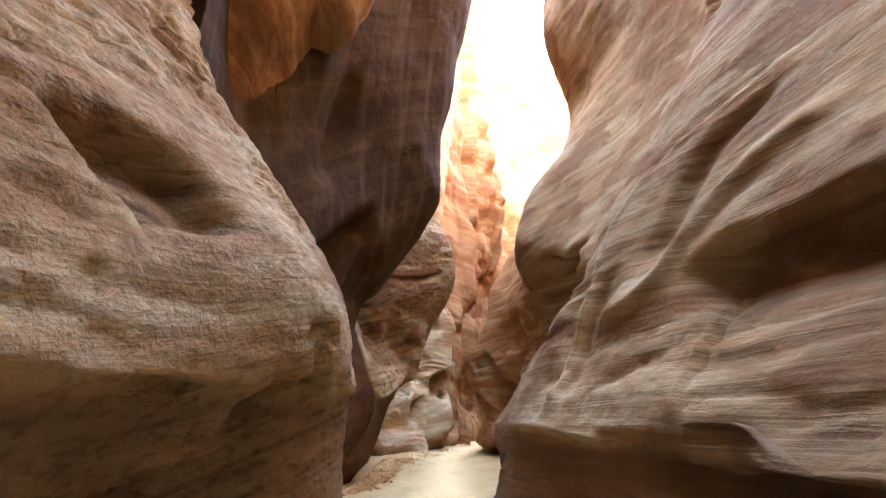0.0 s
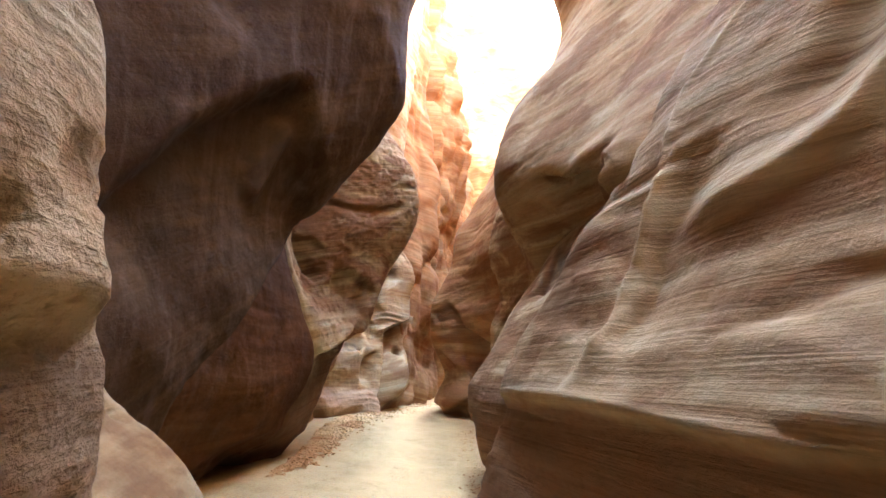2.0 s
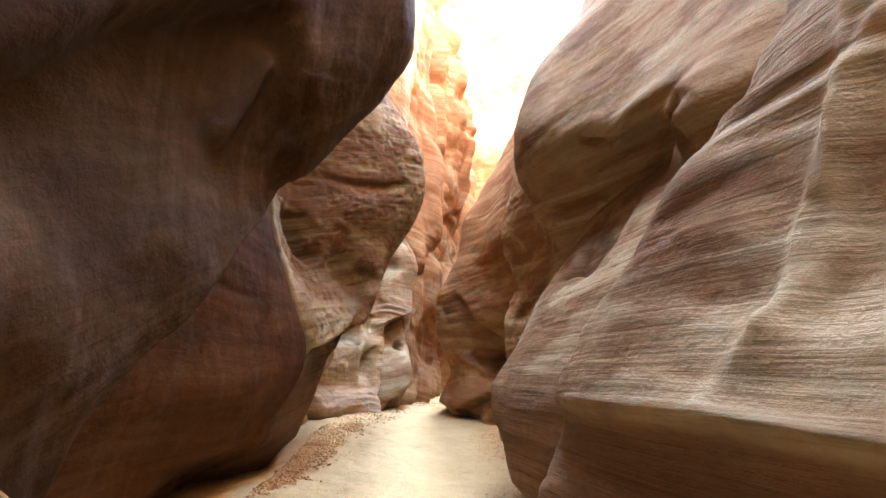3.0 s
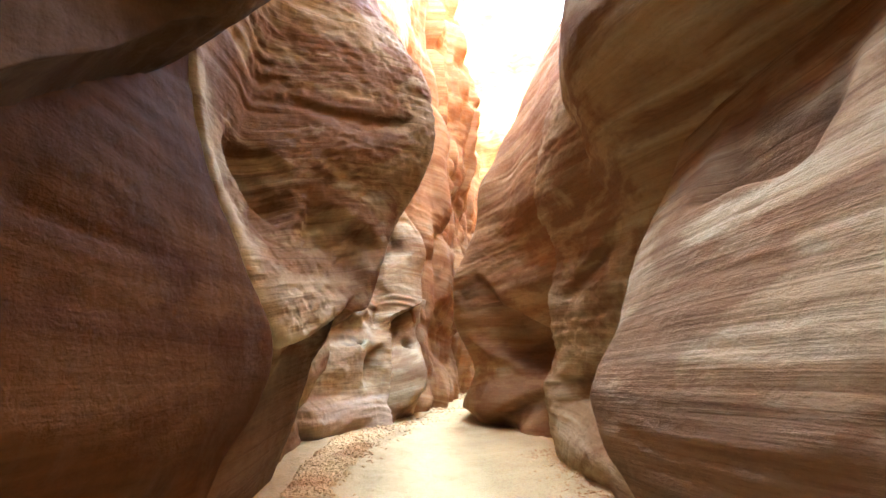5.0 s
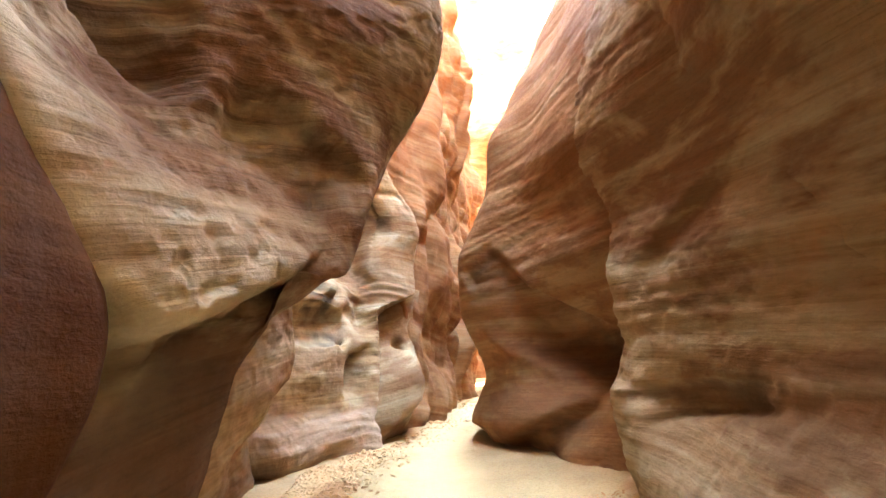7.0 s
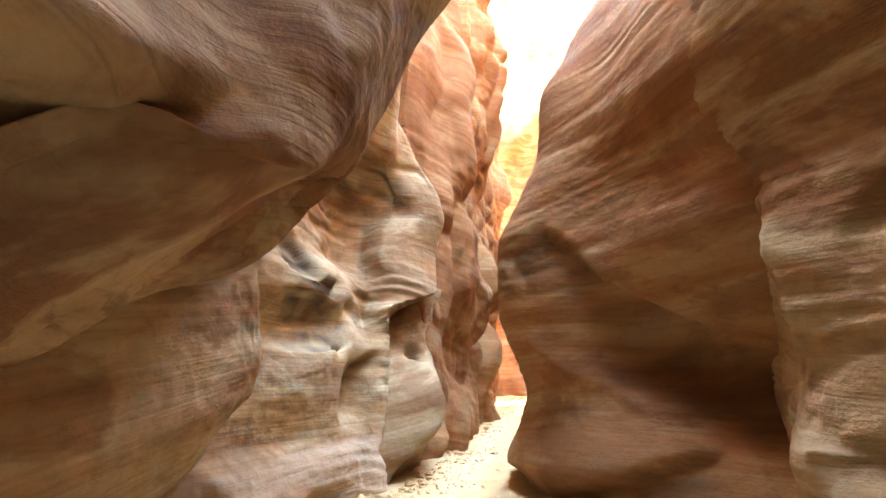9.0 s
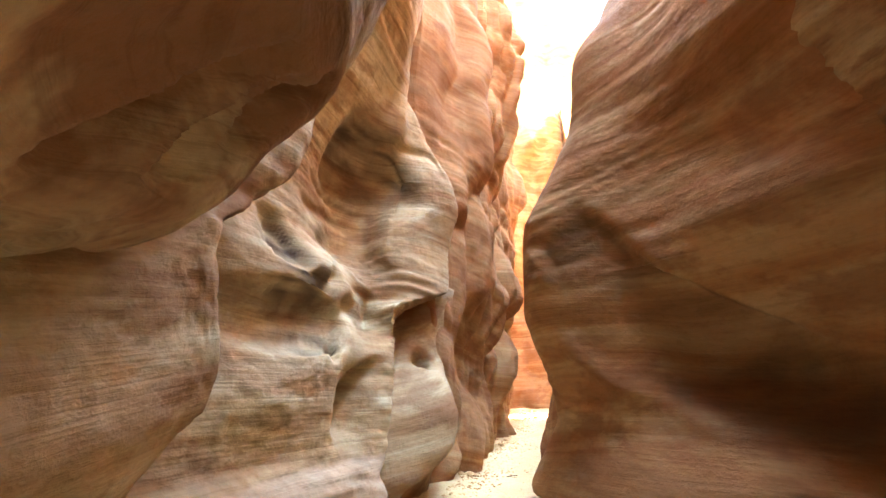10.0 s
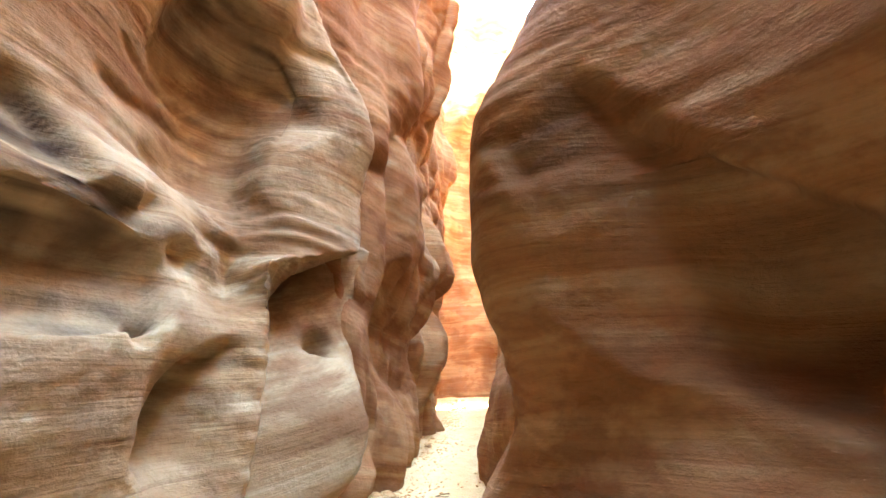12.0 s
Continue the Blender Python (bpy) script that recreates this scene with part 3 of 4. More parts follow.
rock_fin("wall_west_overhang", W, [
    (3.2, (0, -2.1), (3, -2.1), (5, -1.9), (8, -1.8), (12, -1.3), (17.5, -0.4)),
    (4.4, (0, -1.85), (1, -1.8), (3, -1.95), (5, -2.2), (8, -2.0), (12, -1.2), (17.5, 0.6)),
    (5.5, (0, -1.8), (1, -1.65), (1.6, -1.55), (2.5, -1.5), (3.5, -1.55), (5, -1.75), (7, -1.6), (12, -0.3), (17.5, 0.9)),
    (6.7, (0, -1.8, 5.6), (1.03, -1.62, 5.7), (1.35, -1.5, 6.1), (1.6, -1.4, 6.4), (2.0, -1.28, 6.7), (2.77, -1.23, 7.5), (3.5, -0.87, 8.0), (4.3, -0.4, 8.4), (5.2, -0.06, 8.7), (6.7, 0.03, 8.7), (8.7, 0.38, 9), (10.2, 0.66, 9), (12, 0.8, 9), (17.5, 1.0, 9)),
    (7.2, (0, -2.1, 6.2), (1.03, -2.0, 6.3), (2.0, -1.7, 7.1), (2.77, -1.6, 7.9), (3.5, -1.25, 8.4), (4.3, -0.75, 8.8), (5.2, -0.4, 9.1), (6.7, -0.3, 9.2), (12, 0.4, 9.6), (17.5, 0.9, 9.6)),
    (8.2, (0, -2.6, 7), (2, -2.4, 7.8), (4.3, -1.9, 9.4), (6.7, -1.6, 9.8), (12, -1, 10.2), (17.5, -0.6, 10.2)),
], SHADED_VARNISH, "sandstone overhang with its shade painted in and black water streaks", cell=0.036, beds=0.4, dip=(-0.6, -0.2))

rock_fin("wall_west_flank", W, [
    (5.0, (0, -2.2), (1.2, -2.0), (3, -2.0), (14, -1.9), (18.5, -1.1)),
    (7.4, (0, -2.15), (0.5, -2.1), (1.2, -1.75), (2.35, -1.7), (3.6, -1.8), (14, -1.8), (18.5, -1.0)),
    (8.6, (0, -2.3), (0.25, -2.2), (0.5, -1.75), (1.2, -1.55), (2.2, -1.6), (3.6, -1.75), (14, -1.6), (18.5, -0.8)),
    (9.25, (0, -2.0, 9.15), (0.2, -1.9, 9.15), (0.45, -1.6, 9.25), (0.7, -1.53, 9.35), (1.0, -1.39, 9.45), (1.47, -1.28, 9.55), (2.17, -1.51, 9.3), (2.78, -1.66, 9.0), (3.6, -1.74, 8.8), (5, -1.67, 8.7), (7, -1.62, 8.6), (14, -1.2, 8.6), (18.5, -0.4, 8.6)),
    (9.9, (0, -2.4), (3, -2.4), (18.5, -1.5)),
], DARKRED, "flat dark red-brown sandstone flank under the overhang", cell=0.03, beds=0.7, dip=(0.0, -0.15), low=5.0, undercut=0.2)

rock_fin("wall_west_ridge", W, [
    (8.9, (0, -2.4), (1.47, -1.9, 9.2), (3, -2.1, 8.8), (5, -2.1, 8.5), (14, -1.8, 8.4), (18.5, -1.0, 8.4)),
    (9.3, (0, -1.95, 9.2), (0.2, -1.85, 9.2), (0.45, -1.55, 9.3), (0.7, -1.5, 9.4), (1.0, -1.35, 9.5), (1.47, -1.24, 9.65), (2.17, -1.48, 9.4), (2.78, -1.64, 9.1), (3.6, -1.72, 8.9), (5, -1.65, 8.8), (7, -1.6, 8.7), (14, -1.2, 8.7), (18.5, -0.4, 8.7)),
    (9.9, (0, -1.55), (0.6, -1.4), (1, -1.25), (1.5, -1.04), (1.9, -1.15), (2.67, -1.66), (3.5, -1.75, 10), (5, -1.6, 10.2), (7, -1.5), (14, -1), (18.5, -0.2)),
    (10.4, (0, -1.5, 10.2), (0.36, -1.44, 10.3), (0.92, -1.2, 10.3), (1.25, -1.05, 10.3), (1.6, -0.85), (1.78, -0.86), (2.1, -1.0), (2.75, -1.13), (3.1, -1.2), (3.8, -0.7, 10.8), (5, -0.5, 11.2), (7, -0.9, 11.3), (14, -0.6, 11.3), (18.5, 0.2, 11.3)),
    (11.0, (0, -1.55, 10.6), (0.9, -1.25, 10.55), (1.25, -1.05, 10.5), (1.5, -0.83, 10.6), (1.72, -0.74, 10.8), (2.1, -0.6, 11.4), (2.44, -0.5, 11.5), (3.25, -0.22, 12.1), (4.0, 0.16, 12.3), (4.6, 0.33, 12.3), (5.14, 0.25, 12.2), (5.9, -0.1, 12.2), (6.4, -0.4, 12.3), (8, -0.6, 12.5), (14, -0.3, 13), (18.5, 0.5, 13)),
    (12.0, (0, -1.9, 11.4), (1.2, -1.75, 11.4), (1.55, -1.45, 11.4), (1.9, -1.1, 11.6), (2.2, -0.88, 12), (2.4, -0.73, 12.5), (2.8, -0.55, 12.8), (3.4, -0.4, 12.9), (4.2, 0, 12.9), (5, -0.05, 12.8), (6, -0.5, 12.9), (8, -0.9, 13.2), (14, -0.5, 13.5), (18.5, 0.3, 13.5)),
    (13.0, (0, -2.2, 12.5), (1.3, -2.1, 12.7), (1.8, -1.8, 12.8), (2.06, -1.25, 12.95), (2.4, -1.1, 13.2), (3, -1, 13.5), (4.2, -0.9, 13.8), (6, -1.2, 13.8), (14, -0.9, 14), (18.5, -0.1, 14)),
    (14.0, (0, -2.8, 13.6), (2.0, -2.5, 13.6), (2.5, -1.9, 13.9), (3, -1.8, 14.2), (4.2, -1.8, 14.4), (14, -1.7, 15), (18.5, -0.9, 15)),
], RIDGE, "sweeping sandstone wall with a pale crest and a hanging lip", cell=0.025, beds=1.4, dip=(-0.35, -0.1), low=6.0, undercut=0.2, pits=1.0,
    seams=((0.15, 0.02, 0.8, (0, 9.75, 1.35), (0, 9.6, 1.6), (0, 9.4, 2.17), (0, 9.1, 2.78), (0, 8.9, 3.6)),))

rock_fin("wall_west_pedestal", W, [
    (11.4, (0, -1.9), (1.2, -1.8), (2.2, -1.95), (3, -2.1), (4.4, -2.2)),
    (12.7, (0, -1.95), (0.5, -1.85), (0.8, -1.75), (1.2, -1.66), (1.7, -1.68), (2.3, -1.8), (3, -1.9), (4.4, -2)),
    (13.5, (0, -2.0), (0.55, -2.0), (0.75, -1.75), (1.0, -1.6), (1.25, -1.5), (1.7, -1.5), (2.3, -1.55), (3, -1.7), (4.4, -1.8)),
    (14.0, (0, -1.95, 14.2), (0.5, -2.0, 14.2), (0.69, -2.0, 14.1), (0.89, -1.8, 14.1), (1.07, -1.62, 14.1), (1.22, -1.46, 14.05), (1.52, -1.39), (1.82, -1.4, 13.9), (2.27, -1.43, 13.8), (2.6, -1.43, 14.2), (3.05, -1.22, 14.65), (3.6, -1.15, 14.8), (4.4, -1.3, 15)),
    (14.3, (0, -2.3), (1, -2.1), (1.5, -1.7, 14.25), (2.2, -1.7, 14.2), (3.05, -1.5, 14.9), (4.4, -1.7, 15.3)),
    (14.6, (0, -2.8), (4.4, -2.6, 15.4)),
], TAN, "pale sandstone pedestal with an undercut chipped lip", cell=0.03, beds=1.2, dip=(0.2, 0.05), low=3.0, pits=0.7)

rock_fin("wall_west_panel", W, [
    (14.2, (0, -2.4), (2.5, -2.4), (5, -2), (9, -1.6), (13, -1.3), (19, -0.8)),
    (14.5, (0, -1.7, 14.4), (0.55, -1.8, 14.4), (0.75, -1.95), (1.5, -2, 14.6), (2.5, -1.95, 14.8), (3.5, -1.9, 15.2), (5, -1.5, 15.4), (6.4, -0.8, 15.4), (9, -0.4, 15.5), (13, -1, 15.6), (19, -0.5, 15.6)),
    (15.0, (0, -1.42, 14.7), (0.4, -1.5, 14.85), (0.66, -1.6, 14.95), (0.74, -1.7), (1.5, -1.42, 15.3), (1.65, -1.42, 15.4), (1.85, -1.55, 15.7), (2.1, -1.5, 15.75), (2.3, -1.27, 15.6), (2.5, -1.2, 15.7), (2.75, -1.35, 16), (3.1, -1.5, 16.3), (4, -1.5, 16.4), (5.3, -1.0, 16.3), (6.4, -0.35, 16.1), (9, -0.1, 16.1), (13, -0.5, 16.5), (19, 0.0, 16.5)),
    (16.1, (0, -0.95, 15.95), (0.3, -0.9, 16.05), (0.55, -0.95), (0.62, -1.08, 16.15), (1, -1.05), (1.55, -1.0, 16.1), (1.7, -0.99, 16.15), (1.9, -0.98, 16.5), (2.1, -1.0, 16.75), (2.3, -0.98, 16.65), (2.6, -1.05, 16.7), (2.8, -1.15, 16.95), (3.2, -1.45, 17.4), (4, -1.4, 17.5), (4.7, -0.85, 17.2), (5.3, -0.6, 17.1), (6.4, -0.2, 16.8), (9, 0.0, 16.8), (13, -0.2, 17.2), (19, 0.3, 17.2)),
    (16.6, (0, -0.68, 16.25), (0.4, -0.72, 16.4), (0.56, -0.75, 16.45), (0.62, -0.84, 16.5), (1.0, -0.8), (1.6, -0.74, 16.7), (1.8, -0.75, 16.85), (2.0, -0.82, 17.2), (2.25, -0.9, 17.5), (2.6, -0.8, 17.5), (2.83, -0.85, 17.6), (3.2, -1.0, 17.85), (4, -0.95, 17.9), (4.7, -0.45, 17.5), (5.2, -0.35, 17.4), (9, -0.25, 17.5), (13, 0, 17.6), (19, 0.5, 17.6)),
    (17.0, (0, -0.42, 16.5), (0.22, -0.45, 16.6), (0.42, -0.6, 16.6), (0.56, -0.55, 16.8), (1.2, -0.5), (1.77, -0.48, 17.1), (2.3, -0.49, 17.1), (2.6, -0.3, 17.6), (3.2, -0.6, 17.6), (4, -0.5, 17.7), (5, -0.3, 17.7), (6, -0.5, 17.6), (9, -0.1, 17.8), (13, 0.1, 18), (19, 0.6, 18)),
    (18.0, (0, -0.6, 17.1), (1.2, -0.75, 17.6), (1.8, -0.7, 17.8), (2.3, -0.45, 17.8), (2.6, 0.1), (2.76, 0.32, 18.4), (3.4, 0.35, 18.5), (4.04, 0.47, 18.4), (4.4, 0.4, 18.3), (5.3, -0.1), (6, -0.4, 17.8), (7.5, -0.2, 18.2), (9, 0.05, 18.8), (13, 0.4, 19), (19, 0.9, 19)),
    (19.0, (0, -1, 18), (2.3, -0.9, 18.6), (2.7, -0.3, 18.9), (3.4, 0, 19), (4.4, 0.0, 19), (6, -0.6, 18.8), (13, 0, 19.8), (19, 0.5, 19.8)),
], PANEL, "pale layered sandstone panel with weathered holes", cell=0.026, beds=2.0, dip=(0.05, 0.02), low=6.0, undercut=0.28, pits=0.5,
    dents=((-1.0, 16.3, 2.6, 0.14, 0.8, 0.28), (-0.86, 16.6, 2.25, 0.22, 0.6, 0.22), (-1.03, 16.15, 1.79, 0.08, 2.0, 0.24), (-0.88, 16.5, 1.15, 0.27, 1.6, 0.2)))

rock_fin("wall_west_nose", W, [
    (16.8, (0, -0.7), (1, -0.7, 17.0), (1.6, -0.8, 17.4), (2.2, -0.8, 18), (2.9, -0.8, 18.4)),
    (17.0, (0, -0.35, 16.9), (0.33, -0.15), (0.69, 0.05, 17.1), (1.0, 0.05, 17.2), (1.4, -0.1, 17.5), (1.7, -0.32, 17.8), (2.3, -0.3, 18.1), (2.9, -0.2, 18.4)),
    (17.4, (0, -0.3, 17.2), (0.33, -0.05, 17.2), (0.69, 0.29, 17.3), (0.96, 0.34), (1.3, 0.25, 17.6), (1.55, 0.12, 17.9), (1.8, 0.05, 18.2), (2.2, 0.1, 18.4), (2.9, 0.3, 18.7)),
    (18.4, (0, 0.05), (0.7, 0.28), (1.2, 0.32), (1.6, 0.28, 18.9), (2, 0.35, 19.4), (2.9, 0.6, 19.6)),
    (19.2, (0, 0.0), (1.2, -0.1), (2, 0.0, 19.8), (2.9, 0.2, 20.2)),
], TAN, "rounded sandstone nose below a small dark hollow", cell=0.035, beds=0.6, low=2.9, undercut=0.2, dents=((-0.08, 18.0, 1.68, 0.17, 0.8, 0.3),))

rock_fin("wall_west_column", W, [
    (18.4, (0, -0.3), (5, -0.2), (10, -0.2), (24, -0.2)),
    (19.2, (0, 0.35, 18.9), (1, 0.4), (2, 0.3), (3, 0.5), (4.5, 0.65), (7, 0.6), (10, 0.4), (24, 0.3)),
    (20.0, (0, 0.75), (0.8, 0.9, 20.2), (1.4, 0.75, 20.4), (2, 0.7, 20.4), (2.6, 0.95, 20.4), (3.3, 1.2, 20.4), (4.2, 1.15, 20.2), (5.3, 1.1), (6.1, 1.2), (7, 1.08), (8.4, 1.18), (10, 0.9), (24, 0.7)),
    (21.4, (0, 1.0, 21.2), (0.5, 1.2), (1.2, 1.2), (1.8, 1.2), (2.6, 1.5), (3.4, 1.7), (3.9, 1.55), (5, 1.1), (10, 0.8), (24, 0.5)),
    (22.2, (0, 1.3, 22.3), (0.1, 1.4), (0.67, 1.68), (1.17, 1.63), (1.7, 1.5), (2.3, 1.72), (3.1, 2.02, 22), (3.6, 1.8, 22), (4.4, 1.3), (10, 0.8), (24, 0.6)),
    (23.2, (0, 1.2), (1, 1.3), (3, 1.4), (4.4, 0.9), (24, 0.3)),
], RED, "tall fluted sandstone column with rounded lumps", cell=0.05, beds=1.2, rough=2.6, low=6.0, lumps=0.35, undercut=0.15, dents=((1.35, 22.2, 0.15, 0.22, 0.8, 0.25),))

rock_fin("wall_west_tower", W, [
    (22.2, (0, 1.0), (4, 1.1), (9, 1.2), (14, 1.4), (30, 1)),
    (23.4, (0, 1.7), (3, 1.8), (5, 1.5), (7, 1.6), (9, 2.2), (11.4, 2.6), (14, 2.2), (18, 1.7), (30, 1.4)),
    (24.0, (0, 1.9), (1.2, 2.05), (3, 2.15), (5.07, 1.87), (7, 1.91), (7.74, 2.23), (9.3, 2.74), (11.47, 3.14), (13, 2.7), (14.5, 2.6), (18, 1.9), (30, 1.6)),
    (25.5, (0, 2.2), (1.5, 2.5), (4, 2.6), (6, 2.4), (8, 2.6), (11, 3.0), (13, 3.1), (15, 2.4), (18, 2.1), (30, 1.7)),
    (27.5, (0, 2.3), (5, 2.3), (10, 2.2), (14, 2.2), (30, 1)),
], ORANGE, "tall orange sandstone tower with rounded lumps", cell=0.07, rough=4.0, beds=1.5, low=12.0, lumps=0.7)

rock_fin("wall_west_far", W, [
    (26.5, (0, 2.2), (6, 2.6), (9, 2.2), (14, 2), (30, 2)),
    (29.5, (0, 3.2), (4, 3.4), (8, 3.8), (11.5, 3.3), (15, 3), (30, 2.8)),
    (31.0, (0, 3.7), (3, 3.8), (5.96, 3.86), (7.5, 4.17), (9.67, 4.78), (11.5, 4.3), (15, 3.5), (30, 3)),
    (32.0, (0, 3.8), (6, 3.9), (9.5, 4.4), (11.5, 4.0), (15, 3.4), (30, 3)),
    (33.0, (0, 2.2), (6, 2.4), (11.5, 2.2), (30, 1.5)),
], ORANGE, "orange sandstone buttress at the far bend", cell=0.09, rough=4.0, beds=1.5, low=8.0, lumps=0.5)

# added low bank, hidden by the buttress: a gap for sun on the floor
rock_fin("sun_gap_west", W, [
    (32.0, (0, 2.5), (1, 2.2), (3, 1)),
    (34.5, (0, 3.0), (1, 2.8), (3, 1.5)),
    (37.2, (0, 3.5), (1, 3), (3, 2)),
], ORANGE, "added low rock bank, out of sight, that lets sun onto the far floor", cell=0.12, rough=2.2, low=3.0)

# added tall wall, hidden by the buttress: it shades the far cliff
rock_fin("sun_block_west", W, [
    (36.6, (0, 2.5), (10, 2.5), (22, 2)),
    (37.4, (0, 4.2), (10, 4.2), (22, 3.5)),
    (44.0, (0, 4.6), (10, 4.6), (22, 4)),
], ORANGE, "added tall rock wall, out of sight, that keeps sun off the far cliff", cell=0.12, rough=3, low=8.0)

# ---- eastern wall, from near to far ----
# tops above the view are added: slab blocks sky, shelf bounces sun
rock_fin("wall_east_slab", E, [
    (-6, (0, 1.3), (1.2, 1.4), (3, 2.4), (6, 3.2), (10, 2.8), (16, 1.6)),
    (0.8, (0, 1.3), (0.95, 1.32), (1.08, 1.32), (1.15, 1.2), (1.6, 1.5), (2.4, 2.05), (3.3, 2.65), (5.3, 3.4), (9, 3.5), (16, 1.8)),
    (2.4, (0, 1.2), (0.95, 1.2), (1.08, 1.2), (1.15, 1.08), (1.33, 1.2), (1.84, 1.5), (2.4, 1.95), (3.2, 2.45), (5.3, 3.3), (9, 3.9), (16, 2.3)),
    (3.4, (0, 1.05), (0.9, 1.1), (1.10, 1.1), (1.17, 0.99), (1.33, 1.08), (1.84, 1.42), (2.3, 1.7), (3.2, 2.2), (4.4, 2.75), (5.3, 3.15), (9, 4.2), (16, 2.8)),
    (4.7, (0, 0.75), (0.9, 0.88), (1.12, 0.93), (1.2, 0.85), (1.3, 0.91), (1.68, 1.13), (2.2, 1.35), (3.0, 1.65), (3.3, 1.8), (4.4, 2.4), (5.3, 2.97), (9, 4.5), (16, 3.6)),
    (5.6, (0, 0.52, 6), (0.5, 0.6, 6), (0.83, 0.71, 6), (1.05, 0.78, 6), (1.15, 0.73, 6), (1.25, 0.75, 6), (1.5, 0.85, 5.9), (1.85, 1.04, 5.7), (2.3, 1.27, 5.5), (2.65, 1.48, 5.3), (3.3, 1.75, 5.05), (4.4, 2.4, 4.9), (5.3, 2.97, 4.9), (7, 3.6, 4.9), (9, 4.6, 5), (16, 5.2, 5)),
    (6.4, (0, 0.9, 6.4), (1.2, 1.1, 6.4), (1.8, 1.4, 6.2), (2.5, 1.9, 6), (3.3, 2.4, 5.6), (4.4, 3.0, 5.5), (9, 5, 5.8), (16, 5.2, 5.8)),
    (7.0, (0, 1.8), (2, 2.2), (4, 3.4), (9, 5.5), (16, 5.2)),
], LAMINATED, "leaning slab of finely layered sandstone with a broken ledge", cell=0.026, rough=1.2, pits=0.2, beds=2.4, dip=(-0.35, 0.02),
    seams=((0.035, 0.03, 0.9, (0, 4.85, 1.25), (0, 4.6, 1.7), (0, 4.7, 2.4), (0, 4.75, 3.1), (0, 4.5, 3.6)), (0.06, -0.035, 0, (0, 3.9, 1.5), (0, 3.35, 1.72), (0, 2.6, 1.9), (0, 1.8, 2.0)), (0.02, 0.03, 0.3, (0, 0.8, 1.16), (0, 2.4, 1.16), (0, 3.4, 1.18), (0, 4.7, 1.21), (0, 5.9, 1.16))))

rock_fin("wall_east_shelf", E, [
    (5.2, (0, 2.2), (2, 2.3), (3, 2.5), (4, 2.9), (5, 3.4), (8, 4.0), (13, 4.2), (20, 5.6)),
    (6.4, (0, 2.1), (2, 2.1), (2.8, 1.9), (3.1, 1.75), (3.6, 2.1), (5, 2.9), (6.5, 3.5), (8.5, 3.8), (13, 4), (20, 5.6)),
    (7.8, (0, 2.2), (2, 2.4), (2.9, 2.5), (3.4, 2.35), (3.8, 2.0), (4.2, 2.1), (5, 2.5), (6.5, 3.2), (8.5, 3.6), (13, 3.7), (20, 5.6)),
    (9.0, (0, 2.3), (2, 2.5), (3.0, 2.5), (3.7, 2.2), (4.1, 1.75), (4.4, 1.75), (5, 2.0), (6, 2.5), (7.2, 3.1), (8.6, 3.5), (10, 3.3), (13, 3.2), (20, 5.6)),
    (9.9, (0, 2.4, 10.3), (2.5, 2.4, 10.3), (3.2, 2.2, 10.2), (3.9, 1.7, 10), (4.3, 1.48), (4.8, 1.53, 10), (5.8, 1.92, 10.4), (6.2, 2.15, 10.5), (7.2, 2.8, 10.8), (8.57, 3.33, 11), (9.95, 3.05, 11), (11.05, 2.75, 11), (12.2, 2.86, 11), (13, 2.9, 11), (20, 5.6, 11)),
    (11.0, (0, 2.6, 11.5), (3, 2.5, 11.5), (4, 2.0, 11), (4.8, 2.0, 11.4), (6, 2.6, 11.8), (7, 3.1, 12), (8.6, 3.7, 12), (11, 3.2, 12), (13, 3.3, 12.5), (20, 5.6, 12.5)),
    (13.0, (0, 3.2), (5, 3), (8.6, 4.4), (13, 4.5), (20, 5.6)),
], TAN, "smooth grey-tan sandstone shelf above an orange hollow", cell=0.035, beds=1.2, dip=(-0.3, -0.1), low=6.0)

rock_fin("wall_east_blade", E, [
    (5.8, (0, 1.6), (1, 1.7), (2, 2.0), (3.4, 2.5)),
    (7.1, (0, 1.08), (0.65, 0.93), (1.0, 0.96), (1.35, 1.1), (2, 1.48), (2.6, 1.97), (3.4, 2.45)),
    (7.85, (0, 1.0), (0.65, 0.85), (1.0, 0.87), (1.35, 1.02), (2, 1.44), (2.6, 1.94), (3.4, 2.5)),
    (8.5, (0, 1.04, 8.05), (0.63, 0.9, 8.2), (0.83, 0.84, 8.3), (1.05, 0.86, 8.45), (1.45, 1.12, 8.65), (1.94, 1.48, 8.95), (2.62, 2.04, 9.3), (3.4, 2.54, 9.55)),
    (9.1, (0, 1.45, 8.65), (0.7, 1.3, 8.85), (1, 1.3, 9.05), (1.5, 1.56, 9.15), (1.95, 1.9, 9.4), (2.62, 2.36, 9.65), (3.4, 2.76, 9.85)),
    (9.7, (0, 2.2), (3.4, 3.2)),
], LAMINATED, "blade-edged sandstone slab with curved layers above sand", cell=0.028, beds=2.0, dip=(-0.5, -0.1), low=3.4, undercut=0.2)

